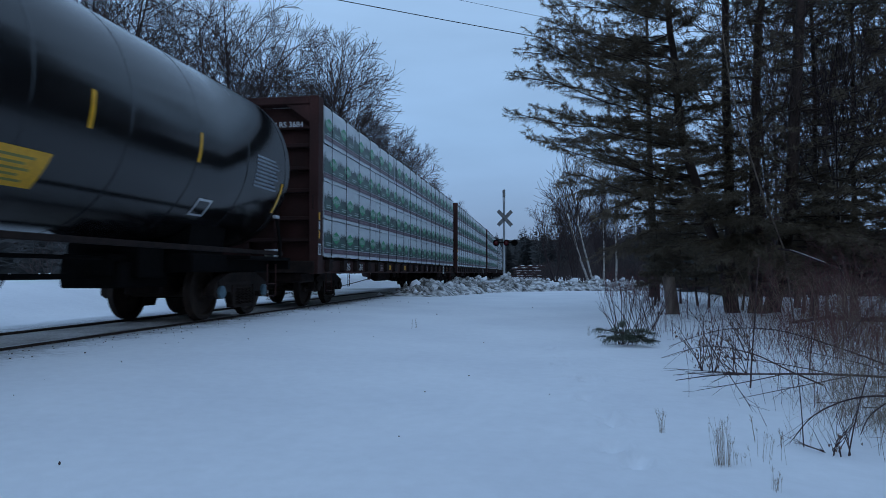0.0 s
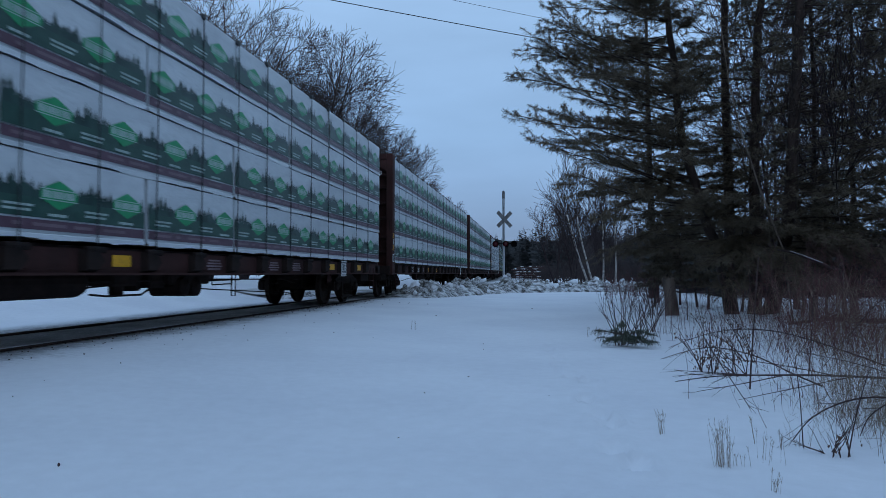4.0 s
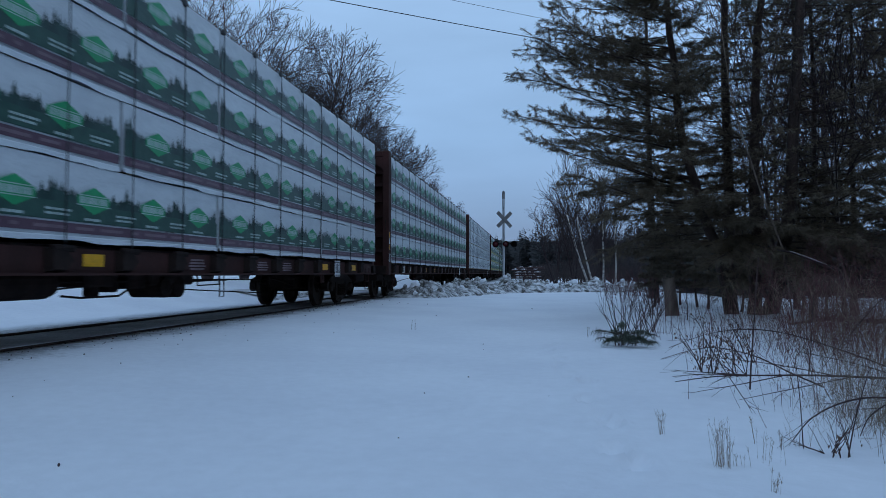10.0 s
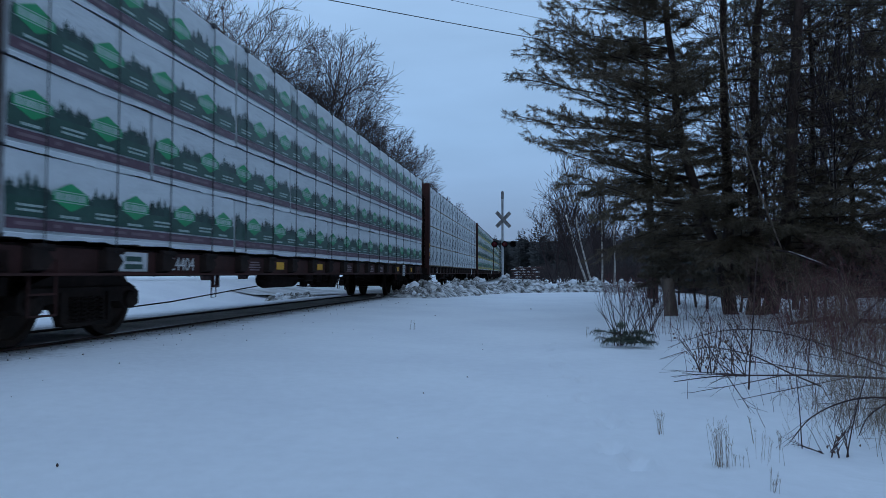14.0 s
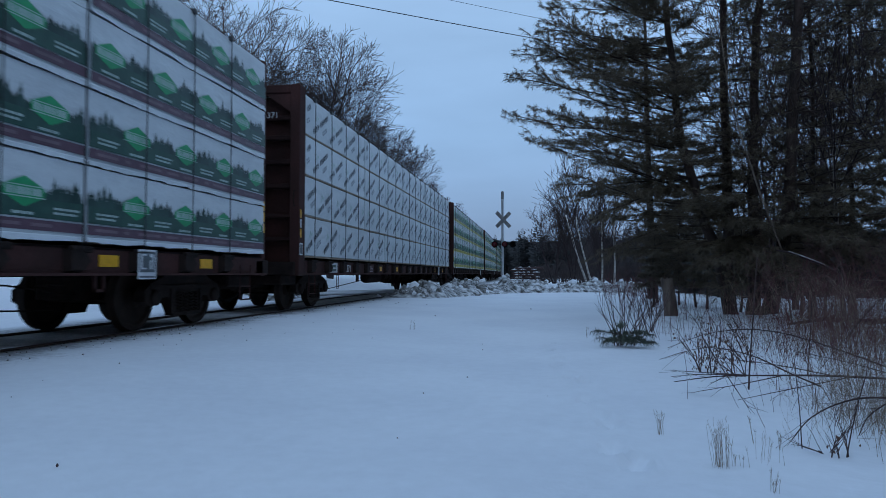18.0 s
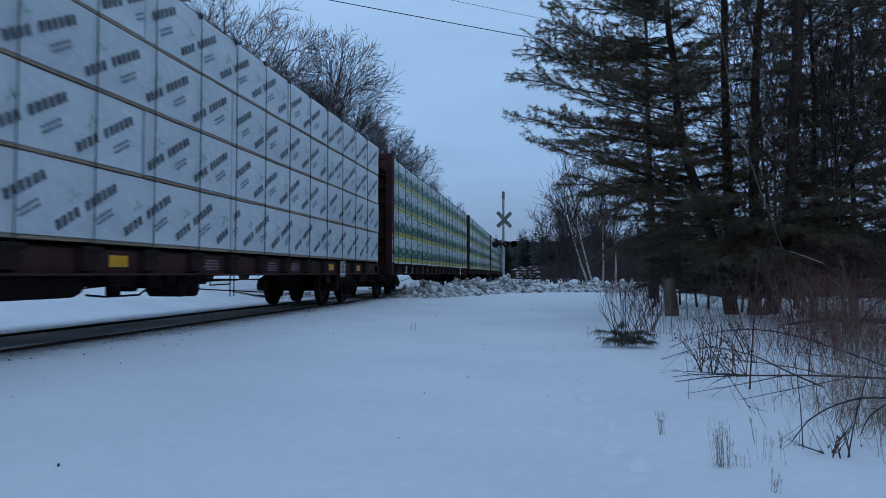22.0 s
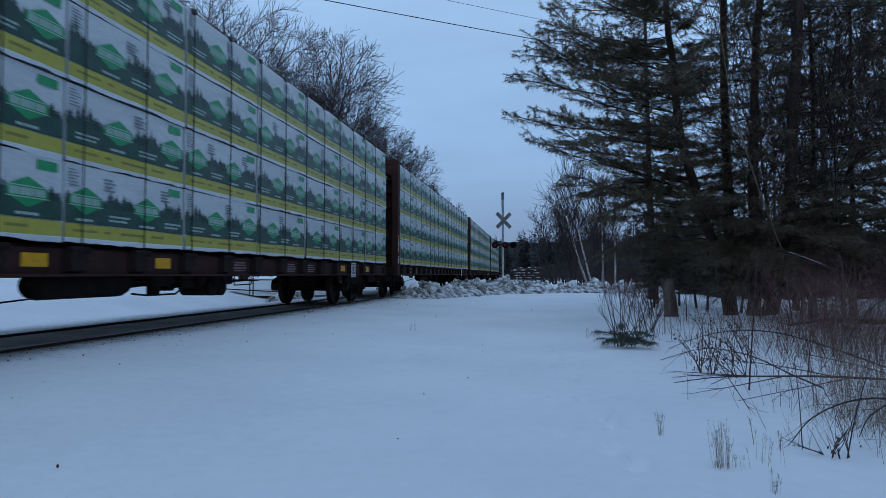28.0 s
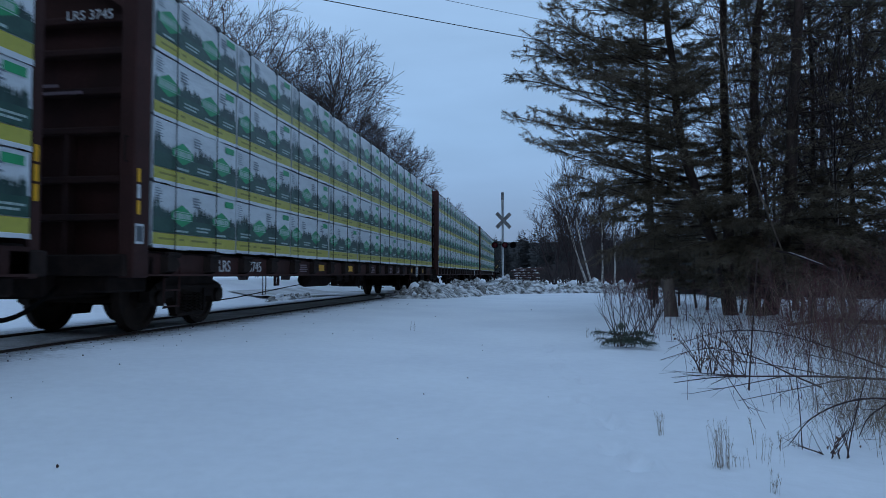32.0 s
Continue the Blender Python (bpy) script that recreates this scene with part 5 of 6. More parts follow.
def bough(rng, shape, p, d, length, rad, level, fine, lift, counts):
    """A nearly straight limb with alternate side limbs, three orders down to stiff twigs."""
    segs = (5, 4, 2, 1)[level]
    pts = limb(rng, p, d, length, segs, 0.055 if level < 2 else 0.035, lift)
    shape.tube(pts, [max(fine, rad * (1 - 0.85 * i / segs)) for i in range(segs + 1)], 5 if rad > 0.03 else 3, cap=False)
    if level == 3:
        return
    count = counts[level]
    turn = rng.uniform(0, 6.28)
    for i in range(count):
        u = (0.16, 0.22, 0.25)[level] + (0.82, 0.76, 0.73)[level] * (i + rng.uniform(0.1, 0.9)) / count
        j = min(int(u * segs), segs - 1)
        q = pts[j].lerp(pts[j + 1], u * segs - j)
        way = (pts[j + 1] - pts[j]).normalized()
        turn += 2.4 + rng.uniform(-0.5, 0.5)
        e1 = way.cross(Vector((0.3, 0.2, 0.9))).normalized()
        side = e1 * math.cos(turn) + way.cross(e1) * math.sin(turn)
        open_by = radians(rng.uniform(38, 58) if level == 0 else rng.uniform(26, 46))
        nd = way * math.cos(open_by) + side * math.sin(open_by) + Vector((0, 0, 0.03))
        ln = length * ((0.56, 0.58, 0.82)[level] - 0.32 * u) * rng.uniform(0.75, 1.2)
        bough(rng, shape, q, nd, ln, max(fine, rad * (0.42 - 0.25 * u)), level + 1, fine, lift * 0.7, counts)


def maple(x, y, height, r, stems, seed, lean=0.27):
    rng = random.Random(seed)
    t = thing("bare_maple", "dark bare maple with many forked limbs beyond the track", "tree", "bare trees", at=(x, y, G(x, y)))
    trunk, crown = Shape(), Shape()
    fine = 0.0062 + 0.00011 * y
    counts = (12, 8, 5) if y < 38 else (14, 9, 5)
    for i in range(stems):
        a = 6.28 * (i + rng.random() * 0.7) / stems
        tilt = lean * rng.uniform(0.5, 1.35)
        way = Vector((math.cos(a) * tilt, math.sin(a) * tilt, 1))
        h = height * rng.uniform(0.86, 1.0)
        pts = limb(rng, Vector((0, 0, -0.25)), way, h * 0.28, 4, 0.05, 0.02)
        q = r * rng.uniform(0.7, 1.0)
        trunk.tube(pts, [q * (1.1 if j == 0 else 1 - 0.07 * j) for j in range(5)], 8)
        go = (pts[-1] - pts[-2]).normalized()
        bough(rng, crown, pts[-1], go, h * 0.68, q * 0.72, 0, fine, 0.006, counts)
        out = (go + Vector((math.cos(a + rng.uniform(-1, 1)), math.sin(a + rng.uniform(-1, 1)), 0)) * 0.75).normalized()
        bough(rng, crown, pts[-2], out, h * 0.42, q * 0.5, 1, fine, 0.02, counts)
    part("trunk", trunk, BARK_DARK, t, "", True)
    part("crown", crown, BARK_DARK, t, "bare twigs and limbs")


for x, y, h, r, stems, seed in MAPLES:
    maple(x, y, h * (1.02 if y < 39 else 0.94 if y < 50 else 0.86), r * 1.5, stems, seed)

# pines at the edge of the wood
pine("white_pine", "leaning white pine with long needled branches", [(3.95, 15.5, -0.25), (3.55, 15.2, 1.4), (3.13, 15, 2.45), (2.82, 15, 3.73), (2.54, 15, 6.74), (2.3, 15, 11.5)], 0.125, 2.3, 10.5, 3.3, (-1, -0.15, 0), 31, whorl=5, step=0.28, tufts=0.95, blades=14, needle=0.105, twigs=3, bare_to=0.2, width=0.0048, skirt=(1.6, 2.8, 11, -2.2, 1.2, 2.6), extra=[(4.75, (-3.5, -2, 0.36), 3.8), (5.6, (-3.2, -2, 0.3), 3.3), (6.2, (-3.1, -1.9, 0.3), 3.2), (4.2, (-3.6, -2, 0.40), 4.0), (3.2, (-3.2, -2, 0.1), 3.2), (2.65, (-3.3, -2, -0.1), 3.3), (5.2, (-2.9, -1.8, 0.4), 3.5), (3.8, (-2.6, -2, 0.3), 3.2), (4.8, (-3.0, -1.6, 0.2), 3.4), (5.8, (-3, -2, 0.3), 3.4), (3.5, (-3.3, -1.6, 0.25), 3.5), (3.0, (-3.0, -1.2, 0.1), 3.4), (4.5, (-3.3, -1.4, 0.3), 3.6), (2.9, (-3.4, -2.0, 0.2), 3.5), (5.0, (-3.2, -1.2, 0.3), 3.5), (5.4, (-3.0, -2.2, 0.2), 3.4), (6.6, (-3.0, -1.8, 0.3), 3.2)])
pine("white_pine", "tall dark white pine in a clump", [(4.12, 16.4, -0.25), (3.98, 16, 2.55), (3.95, 16, 7.06), (4.0, 16, 13)], 0.135, 2.6, 12, 3.0, (-0.7, -0.5, 0), 32, whorl=5, step=0.38, tufts=0.7, blades=12, bare_to=0.45)
pine("white_pine", "tall dark white pine in a clump", [(4.4, 15.6, -0.25), (4.27, 15, 2.43), (4.32, 15, 4.5), (4.44, 15, 6.62), (4.6, 15, 13)], 0.13, 2.4, 12, 2.8, (0, -0.6, 0), 33, whorl=4, step=0.40, tufts=0.55, blades=12, bare_to=0.5, skirt=(1.4, 2.4, 10, -1.7, 1.2, 2.4))
pine("white_pine", "tall dark white pine in a clump", [(4.45, 14.8, -0.25), (4.87, 14.6, 2.59), (5.05, 14.5, 6.38), (5.1, 14.5, 13)], 0.15, 2.2, 12, 3.4, (0.8, -0.4, 0), 34, whorl=4, step=0.36, tufts=0.6, blades=12, bare_to=0.5, skirt=(1.4, 2.4, 11, -1.0, 1.3, 2.6))
pine("white_pine", "slender white pine behind the clump", [(4.15, 28.0, -0.2), (4.0, 28, 6), (3.9, 28, 14)], 0.17, 3.2, 13, 3.8, (-0.6, -0.5, 0), 35, whorl=4, step=0.36, tufts=0.6, blades=12)
pine("white_pine", "dark white pine inside the wood", [(8.2, 17.5, -0.2), (8.3, 17.5, 6), (8.2, 17.5, 14)], 0.12, 1.8, 12, 2.7, (0.3, -0.6, 0), 36, whorl=6, step=0.34, tufts=0.85, blades=12)
pine("white_pine", "dark white pine inside the wood", [(11.0, 20.5, -0.2), (11.1, 20.5, 6), (11.0, 20.5, 14)], 0.12, 1.6, 12, 2.8, (0.3, -0.6, 0), 37, whorl=6, step=0.34, tufts=0.85, blades=12)
pine("white_pine", "dark white pine inside the wood", [(9.6, 13.2, -0.2), (9.6, 13.2, 6), (9.5, 13.2, 14)], 0.12, 2.0, 12, 3.4, (-0.4, -0.4, 0), 39, whorl=5, step=0.34, tufts=0.9, blades=13, skirt=(1.2, 2.5, 10, -2.6, 1.2, 2.8))
for x, y, h, rc, sd in ((3.2, 21.5, 2.9, 1.05, 41), (4.3, 23.5, 3.6, 1.6, 42), (4.3, 25.5, 3.2, 1.2, 43), (5.2, 19.5, 2.7, 1.6, 44), (6.2, 18.0, 2.6, 1.7, 45), (7.4, 20.5, 3.0, 1.8, 46), (8.8, 16.2, 3.0, 1.9, 47), (10.2, 15.4, 3.6, 2.1, 48), (12.5, 17.5, 4.2, 2.2, 49), (7.2, 26, 3.3, 2.0, 50), (4.6, 20.8, 2.6, 1.5, 51), (4.5, 22.0, 4.2, 1.9, 56), (3.75, 24.5, 2.6, 1.3, 59), (5.9, 15.8, 3.2, 1.7, 57), (7.4, 14.6, 3.2, 1.7, 58)):
    pine("young_hemlock", "young dark evergreen in the shade of the pines", [(x, y, -0.2), (x, y, h * 0.5), (x + 0.1, y, h)], 0.032, 0.7, h * 0.95, rc, (0, -0.4, 0), sd, whorl=5, step=0.26, tufts=0.9, blades=11, bare_to=0.1, group="young evergreens", needle=0.12, width=0.007)
for x, y, sd, zl in ((6.0, 16.8, 52, 3.0), (7.6, 18.6, 54, 2.4), (6.9, 20.5, 55, 3.2)):
    pine("white_pine", "dark white pine inside the wood", [(x, y, -0.2), (x + 0.1, y, 5), (x, y, 13)], 0.075, zl, 12, 2.2, (0.5, -0.5, 0), sd, whorl=5, step=0.36, tufts=0.75, blades=12)
snag = thing("dead_snag", "short broken brown pine trunk in snow", "tree trunk", at=(2.6, 15.3, G(2.6, 15.3)))
snag_trunk = Shape().tube([(0.05, 0, -0.2), (0.03, 0, 0.05), (0.01, 0, 0.35), (-0.03, 0.0, 0.66), (-0.04, 0.02, 0.80)], [0.165, 0.148, 0.135, 0.128, 0.125], 14)
g = random.Random(12)
for i in range(13):
    a = 6.28 * i / 13
    r, w, up = 0.108, 0.030, 0.80 + g.uniform(0.03, 0.16) * (0.6 + 0.4 * math.cos(a - 2.0))
    c = Vector((-0.04 + math.cos(a) * r, 0.02 + math.sin(a) * r, 0.76))
    snag_trunk.tube([c, (c.x, c.y, 0.80), (c.x + g.uniform(-0.015, 0.015), c.y, up)], [w, w * 0.9, 0.004], 5)
part("trunk", snag_trunk, BARK_SNAG, snag)

# thin dark trunks in the wood
rng = random.Random(77)
for i in range(23):
    y = rng.uniform(17, 40)
    x = 0.24 * y + 0.6 + rng.uniform(0.0, 0.42) * y
    bare_tree("wood_tree", "thin dark bare tree in the wood", (x, y, G(x, y)), rng.uniform(8, 13), rng.uniform(0.04, 0.08), 1, (6, 5), 200 + i, TWIG, fine=0.0075, spread=0.85, group="trees of the wood")
for x, y, h, s, tip in ((2.50, 41.5, 7.2, 1, -0.33), (2.75, 41.5, 7.0, 2, -0.20), (3.3, 43, 6.5, 3, -0.04), (3.9, 42, 6.5, 4, 0.14), (6.2, 15.5, 6.0, 5, -0.03), (6.75, 14.0, 6.0, 6, 0.2)):
    bare_tree("birch_tree", "slender pale-barked birch at the wood's edge", (x, y, G(x, y)), h * 1.25, 0.095 if y > 30 else 0.06, 1, (5, 4), 300 + s, BARK_BIRCH if y > 30 else BARK_BIRCH_DULL, fine=0.008, group="birches", spread=0.6, tip=tip)
for x, y, h, s in ((0.6, 66, 9.5, 1), (2.2, 60, 9.0, 2), (4.5, 56, 9, 3)):
    bare_tree("bare_tree", "grey bare tree beyond the road", (x, y, G(x, y)), h, 0.10, 3, (4, 3, 2), 330 + s, BARK_DARK, fine=0.010, lean=0.3)


# far woods: cheap conifers and thickets, one sheet of woodland all round
def far_conifer(s, rng, x, y, z, h, w, rich=1.0):
    s.tube([(x, y, z - 0.2), (x, y, z + h)], [w * 0.05, 0.02], 4, cap=False)
    n = int((60 + h * 9) * rich)
    for i in range(n):
        u = i / n
        zz = z + h * (0.06 + 0.92 * u)
        a = rng.uniform(0, 6.28)
        r = w * (1 - u) ** 0.7 * rng.uniform(0.45, 1.2) + 0.10
        k = r * rng.uniform(0.05, 0.11)
        c, sn = math.cos(a), math.sin(a)
        t = rng.uniform(-0.15, 0.2) * r
        b = len(s.v)
        s.v.extend([(x + c * r * 0.15, y + sn * r * 0.15, zz), (x + c * r * 0.6 - sn * k, y + sn * r * 0.6 + c * k, zz + t * 0.5 - k), (x + c * r, y + sn * r, zz + t), (x + c * r * 0.7 + sn * k, y + sn * r * 0.7 - c * k, zz + t + k)])
        s.f.append((b, b + 1, b + 2, b + 3))


def far_bare(s, rng, x, y, z, h):
    for st in range(2):
        d = Vector((rng.uniform(-0.2, 0.2), rng.uniform(-0.2, 0.2), 1))
        grow(rng, s, Vector((x, y, z - 0.2)), d, h, 0.045, 0, ((6, 4), 0.010, 0.03, 0.75))


WOODS, THICKET = Shape(), Shape()
rng = random.Random(5)
for i in range(420):                                   # along the horizon ahead
    y = rng.uniform(140, 230)
    x = rng.uniform(-0.22, 0.75) * y
    far_conifer(WOODS, rng, x, y, -0.2, rng.uniform(7.5, 12.5), rng.uniform(2.4, 4.0), 1.4)
for i in range(230):                                   # inside the wood on the right
    y = rng.uniform(30, 85)
    x = 0.085 * y + 3.0 + rng.uniform(0.0, 1.0) * y
    far_conifer(WOODS, rng, x, y, -0.2, y * rng.uniform(0.06, 0.115) + (0.07 * max(0, x - 0.42 * y) if x > 0.42 * y else 0), rng.uniform(1.3, 2.4), 1.5)
for i in range(210):                                   # beside and behind the viewer, and beyond the track
    if i % 3 == 0:
        x, y = rng.uniform(-75, -45), rng.uniform(-50, 160)
    elif i % 3 == 1:
        x, y = rng.uniform(8, 22), rng.uniform(-40, 5)
    else:
        x, y = rng.uniform(-45, 30), rng.uniform(-60, -28)
    far_conifer(WOODS, rng, x, y, -0.2, rng.uniform(10, 16) if i % 3 == 1 else rng.uniform(7, 14), rng.uniform(2.2, 3.6))
for i in range(60):                                   # bare crowns among them
    y = rng.uniform(45, 125)
    x = 0.035 * y + 0.5 + rng.uniform(0.0, 0.6) * y * rng.random()
    far_bare(THICKET, rng, x, y, -0.2, rng.uniform(3.5, 6.5))
for i in range(170):                                   # low brush beyond the road
    y = rng.uniform(52, 95)
    x = rng.uniform(-0.035, 0.16) * y + 1.2
    if y > 64 or x > 0.3:
        far_bare(THICKET, rng, x, y, -0.2, rng.uniform(0.9, 2.2))
for i in range(30):
    y = rng.uniform(20, 150)
    x = -rng.uniform(28, 42)
    far_bare(THICKET, rng, x, y, -0.2, rng.uniform(2, 4.5))
# Woodland gets the darkened needle colour, so it reads as a shaded silhouette.
setting("woodland", WOODS, FAR_WOODS_SHADED, "evergreen woods round the clearing, shade put into their dark colour", "woods", kind="stuff")
setting("bare_woodland", THICKET, TWIG_HAZE, "bare brown woods beyond the road", "woods", kind="stuff")
ridge = Shape()
for i in range(721):
    a = 2 * math.pi * i / 720
    r = 260
    h = 13 + 3 * noise.noise((math.cos(a) * 4, math.sin(a) * 4, 2)) + 2.2 * noise.noise((math.cos(a) * 40, math.sin(a) * 40, 5)) + 1.6 * noise.noise((math.cos(a) * 120, math.sin(a) * 120, 8))
    ridge.v.extend([(r * math.cos(a), r * math.sin(a), -1), (r * math.cos(a), r * math.sin(a), h), ((r + 60) * math.cos(a), (r + 60) * math.sin(a), h + 3)])
ridge.f = [(3 * i + j, 3 * i + 3 + j, 3 * i + 4 + j, 3 * i + 1 + j) for i in range(720) for j in range(2)]
setting("backdrop", ridge, FAR_WOODS_SHADED, "dark wooded ridge on the horizon", "backdrop")


# ---------------------------------------------------------------- brush at the wood's edge
def stem(s, rng, x, y, h, r, side=3, lean=0.3):
    z = G(x, y)
    d = Vector((rng.uniform(-lean, lean), rng.uniform(-lean, lean), 1))
    pts = limb(rng, Vector((x, y, z - 0.05)), d, h, 4, 0.13, -0.02)
    s.tube(pts, [r, r * 0.8, r * 0.6, r * 0.45, r * 0.3], 3, cap=False)
    for i in range(side):
        j = rng.randrange(1, 4)
        p = pts[j].lerp(pts[j + 1], rng.random())
        q = limb(rng, p, rand_unit(rng) + Vector((0, 0, 0.6)), h * rng.uniform(0.15, 0.4), 2, 0.2, 0.0)
        s.tube(q, [r * 0.5, r * 0.4, r * 0.25], 3, cap=False)


BRUSH, DRY = Shape(), Shape()
rng = random.Random(9)


def patch(shape, n, x0, x1, y0, y1, h0, h1, r, side=3, lean=0.35, core=0.5):
    """Stems scattered in clumps over a stretch of ground."""
    spots = [(rng.uniform(x0, x1), rng.uniform(y0, y1)) for i in range(max(3, n // 9))]
    for i in range(n):
        cx, cy = spots[rng.randrange(len(spots))]
        stem(shape, rng, cx + rng.gauss(0, core), cy + rng.gauss(0, core), rng.uniform(h0, h1), r * rng.uniform(0.5, 1.1), side, lean)


patch(BRUSH, 150, 2.4, 4.6, 22, 34, 0.5, 1.3, 0.008, 4, 0.3, 0.35)
patch(BRUSH, 70, 2.0, 3.2, 17, 24, 0.5, 1.1, 0.006, 4)
patch(BRUSH, 110, 2.0, 4.2, 10.5, 15, 0.35, 0.9, 0.004, 3)
patch(BRUSH, 380, 2.7, 6.5, 7.5, 11, 0.45, 1.05, 0.0036, 3)
patch(BRUSH, 150, 4.5, 9, 9.5, 16, 0.7, 1.7, 0.006, 4)
patch(BRUSH, 200, 6, 16, 14, 30, 0.8, 2.0, 0.008, 4)
patch(BRUSH, 150, 2.1, 3.8, 5.4, 7.6, 0.35, 0.8, 0.0028, 3)
patch(BRUSH, 50, 1.8, 2.5, 4.2, 5.4, 0.25, 0.6, 0.0022, 3)
patch(DRY, 260, 2.7, 5.0, 6.8, 10, 0.3, 0.75, 0.0026, 1, 0.5, 0.25)
patch(DRY, 210, 2.5, 3.6, 5.0, 7.0, 0.3, 0.75, 0.0022, 1, 0.4, 0.14)
patch(DRY, 260, 2.05, 2.6, 4.3, 5.4, 0.3, 0.6, 0.0018, 1, 0.4, 0.10)
patch(DRY, 60, 1.6, 2.3, 3.9, 4.8, 0.15, 0.4, 0.0016, 1, 0.5, 0.10)
patch(DRY, 220, 3.2, 8.0, 10.0, 15, 0.4, 0.9, 0.0035, 1, 0.5, 0.3)
patch(BRUSH, 260, 4.2, 9.5, 10.5, 17, 0.7, 1.5, 0.0042, 7, 0.5, 0.5)
patch(BRUSH, 60, 2.6, 4.0, 8.0, 10.5, 0.4, 0.8, 0.003, 6, 0.6, 0.3)
patch(BRUSH, 170, 5.6, 10.0, 9.5, 14.5, 1.2, 2.8, 0.0050, 9, 0.5, 0.5)
patch(DRY, 200, 4.2, 6.5, 7.2, 10.0, 0.6, 1.25, 0.0030, 5, 0.6, 0.25)
patch(DRY, 320, 2.0, 2.7, 4.3, 5.8, 0.25, 0.7, 0.0016, 3, 0.9, 0.14)
patch(BRUSH, 260, 3.5, 5.2, 9.0, 12.0, 0.7, 1.5, 0.0042, 8, 0.55, 0.4)
patch(DRY, 150, 3.4, 5.2, 8.0, 11.0, 0.7, 1.3, 0.0036, 5, 0.6, 0.35)
setting("underbrush", BRUSH, TWIG_RED, "thin russet stems of underbrush poking from snow", "brush", kind="stuff")
setting("dry_grass", DRY, GRASS, "tan dead grass and weeds standing in snow", "grass", kind="stuff")


def weed(x, y, h, n, seed, spread=0.05, r=0.0016):
    """A small clump of dead stalks."""
    g = random.Random(seed)
    t = thing("weed_clump", "small clump of tan dead stalks in snow", "weed", "weeds in the snow", at=(x, y, G(x, y)))
    for i in range(n):
        a = g.uniform(0, 6.28)
        p = Vector((math.cos(a), math.sin(a), 0)) * spread * g.random()
        pts = limb(g, p - Vector((0, 0, 0.03)), Vector((g.uniform(-0.15, 0.15), g.uniform(-0.15, 0.15), 1)), h * g.uniform(0.5, 1.0), 4, 0.06, 0)
        s = Shape().tube(pts, [r, r * 0.9, r * 0.8, r * 0.6, r * 0.4], 4)
        for k in range(4):
            u = pts[3].lerp(pts[4], g.random())
            s.tube([u, u + rand_unit(g) * 0.012 + Vector((0, 0, 0.015))], [r * 0.9, r * 0.4], 3)
        part("stalk", s, GRASS, t)
    return t


weed(0.89, 3.78, 0.29, 34, 1, 0.05, 0.0009)
weed(0.98, 3.82, 0.15, 9, 2, 0.07, 0.0009)
weed(0.69, 4.45, 0.19, 12, 3, 0.025, 0.0009)
weed(1.02, 3.35, 0.14, 9, 4, 0.03, 0.0009)
weed(1.18, 3.95, 0.22, 9, 5, 0.10, 0.0009)
weed(1.30, 4.3, 0.2, 5, 6, 0.1)
weed(0.6, 11.0, 0.25, 4, 7, 0.08)
weed(-2.3, 11.5, 0.22, 5, 8, 0.12)
weed(0.75, 10.2, 0.3, 4, 9, 0.2)


def twig_spray(s, g, pts, r, n, ln):
    for i in range(n):
        j = g.randrange(len(pts) - 1)
        p = pts[j].lerp(pts[j + 1], g.random())
        d = (pts[j] - pts[j + 1]).normalized() + rand_unit(g) * 0.5
        q = limb(g, p, d, ln * g.uniform(0.4, 1.0), 3, 0.15, 0.0)
        s.tube(q, [r * 0.6, r * 0.5, r * 0.4, r * 0.25], 4, cap=False)


def eased(line, n=4):
    """A smooth line through the points (Catmull-Rom)."""
    p = [Vector(q) for q in line]
    out = []
    for i in range(len(p) - 1):
        a, b, c, d = p[max(i - 1, 0)], p[i], p[i + 1], p[min(i + 2, len(p) - 1)]
        for k in range(n):
            t = k / n
            out.append(0.5 * (2 * b + (c - a) * t + (2 * a - 5 * b + 4 * c - d) * t * t + (3 * b - a - 3 * c + d) * t ** 3))
    return out + [p[-1]]


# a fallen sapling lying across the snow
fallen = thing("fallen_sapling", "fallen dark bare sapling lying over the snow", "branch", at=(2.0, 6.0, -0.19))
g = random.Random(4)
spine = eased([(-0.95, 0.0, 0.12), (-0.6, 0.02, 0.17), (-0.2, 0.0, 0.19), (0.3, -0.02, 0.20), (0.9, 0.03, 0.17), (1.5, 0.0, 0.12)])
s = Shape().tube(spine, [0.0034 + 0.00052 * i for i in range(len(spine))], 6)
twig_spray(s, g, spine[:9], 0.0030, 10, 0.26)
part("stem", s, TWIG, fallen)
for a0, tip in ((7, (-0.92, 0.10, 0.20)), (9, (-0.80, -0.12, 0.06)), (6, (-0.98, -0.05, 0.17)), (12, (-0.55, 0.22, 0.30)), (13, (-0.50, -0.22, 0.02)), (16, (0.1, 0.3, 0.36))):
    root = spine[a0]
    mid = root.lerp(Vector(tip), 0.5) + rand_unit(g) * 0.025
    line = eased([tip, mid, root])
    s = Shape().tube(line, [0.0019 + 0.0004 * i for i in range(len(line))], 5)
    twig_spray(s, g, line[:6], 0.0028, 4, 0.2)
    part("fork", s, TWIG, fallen)
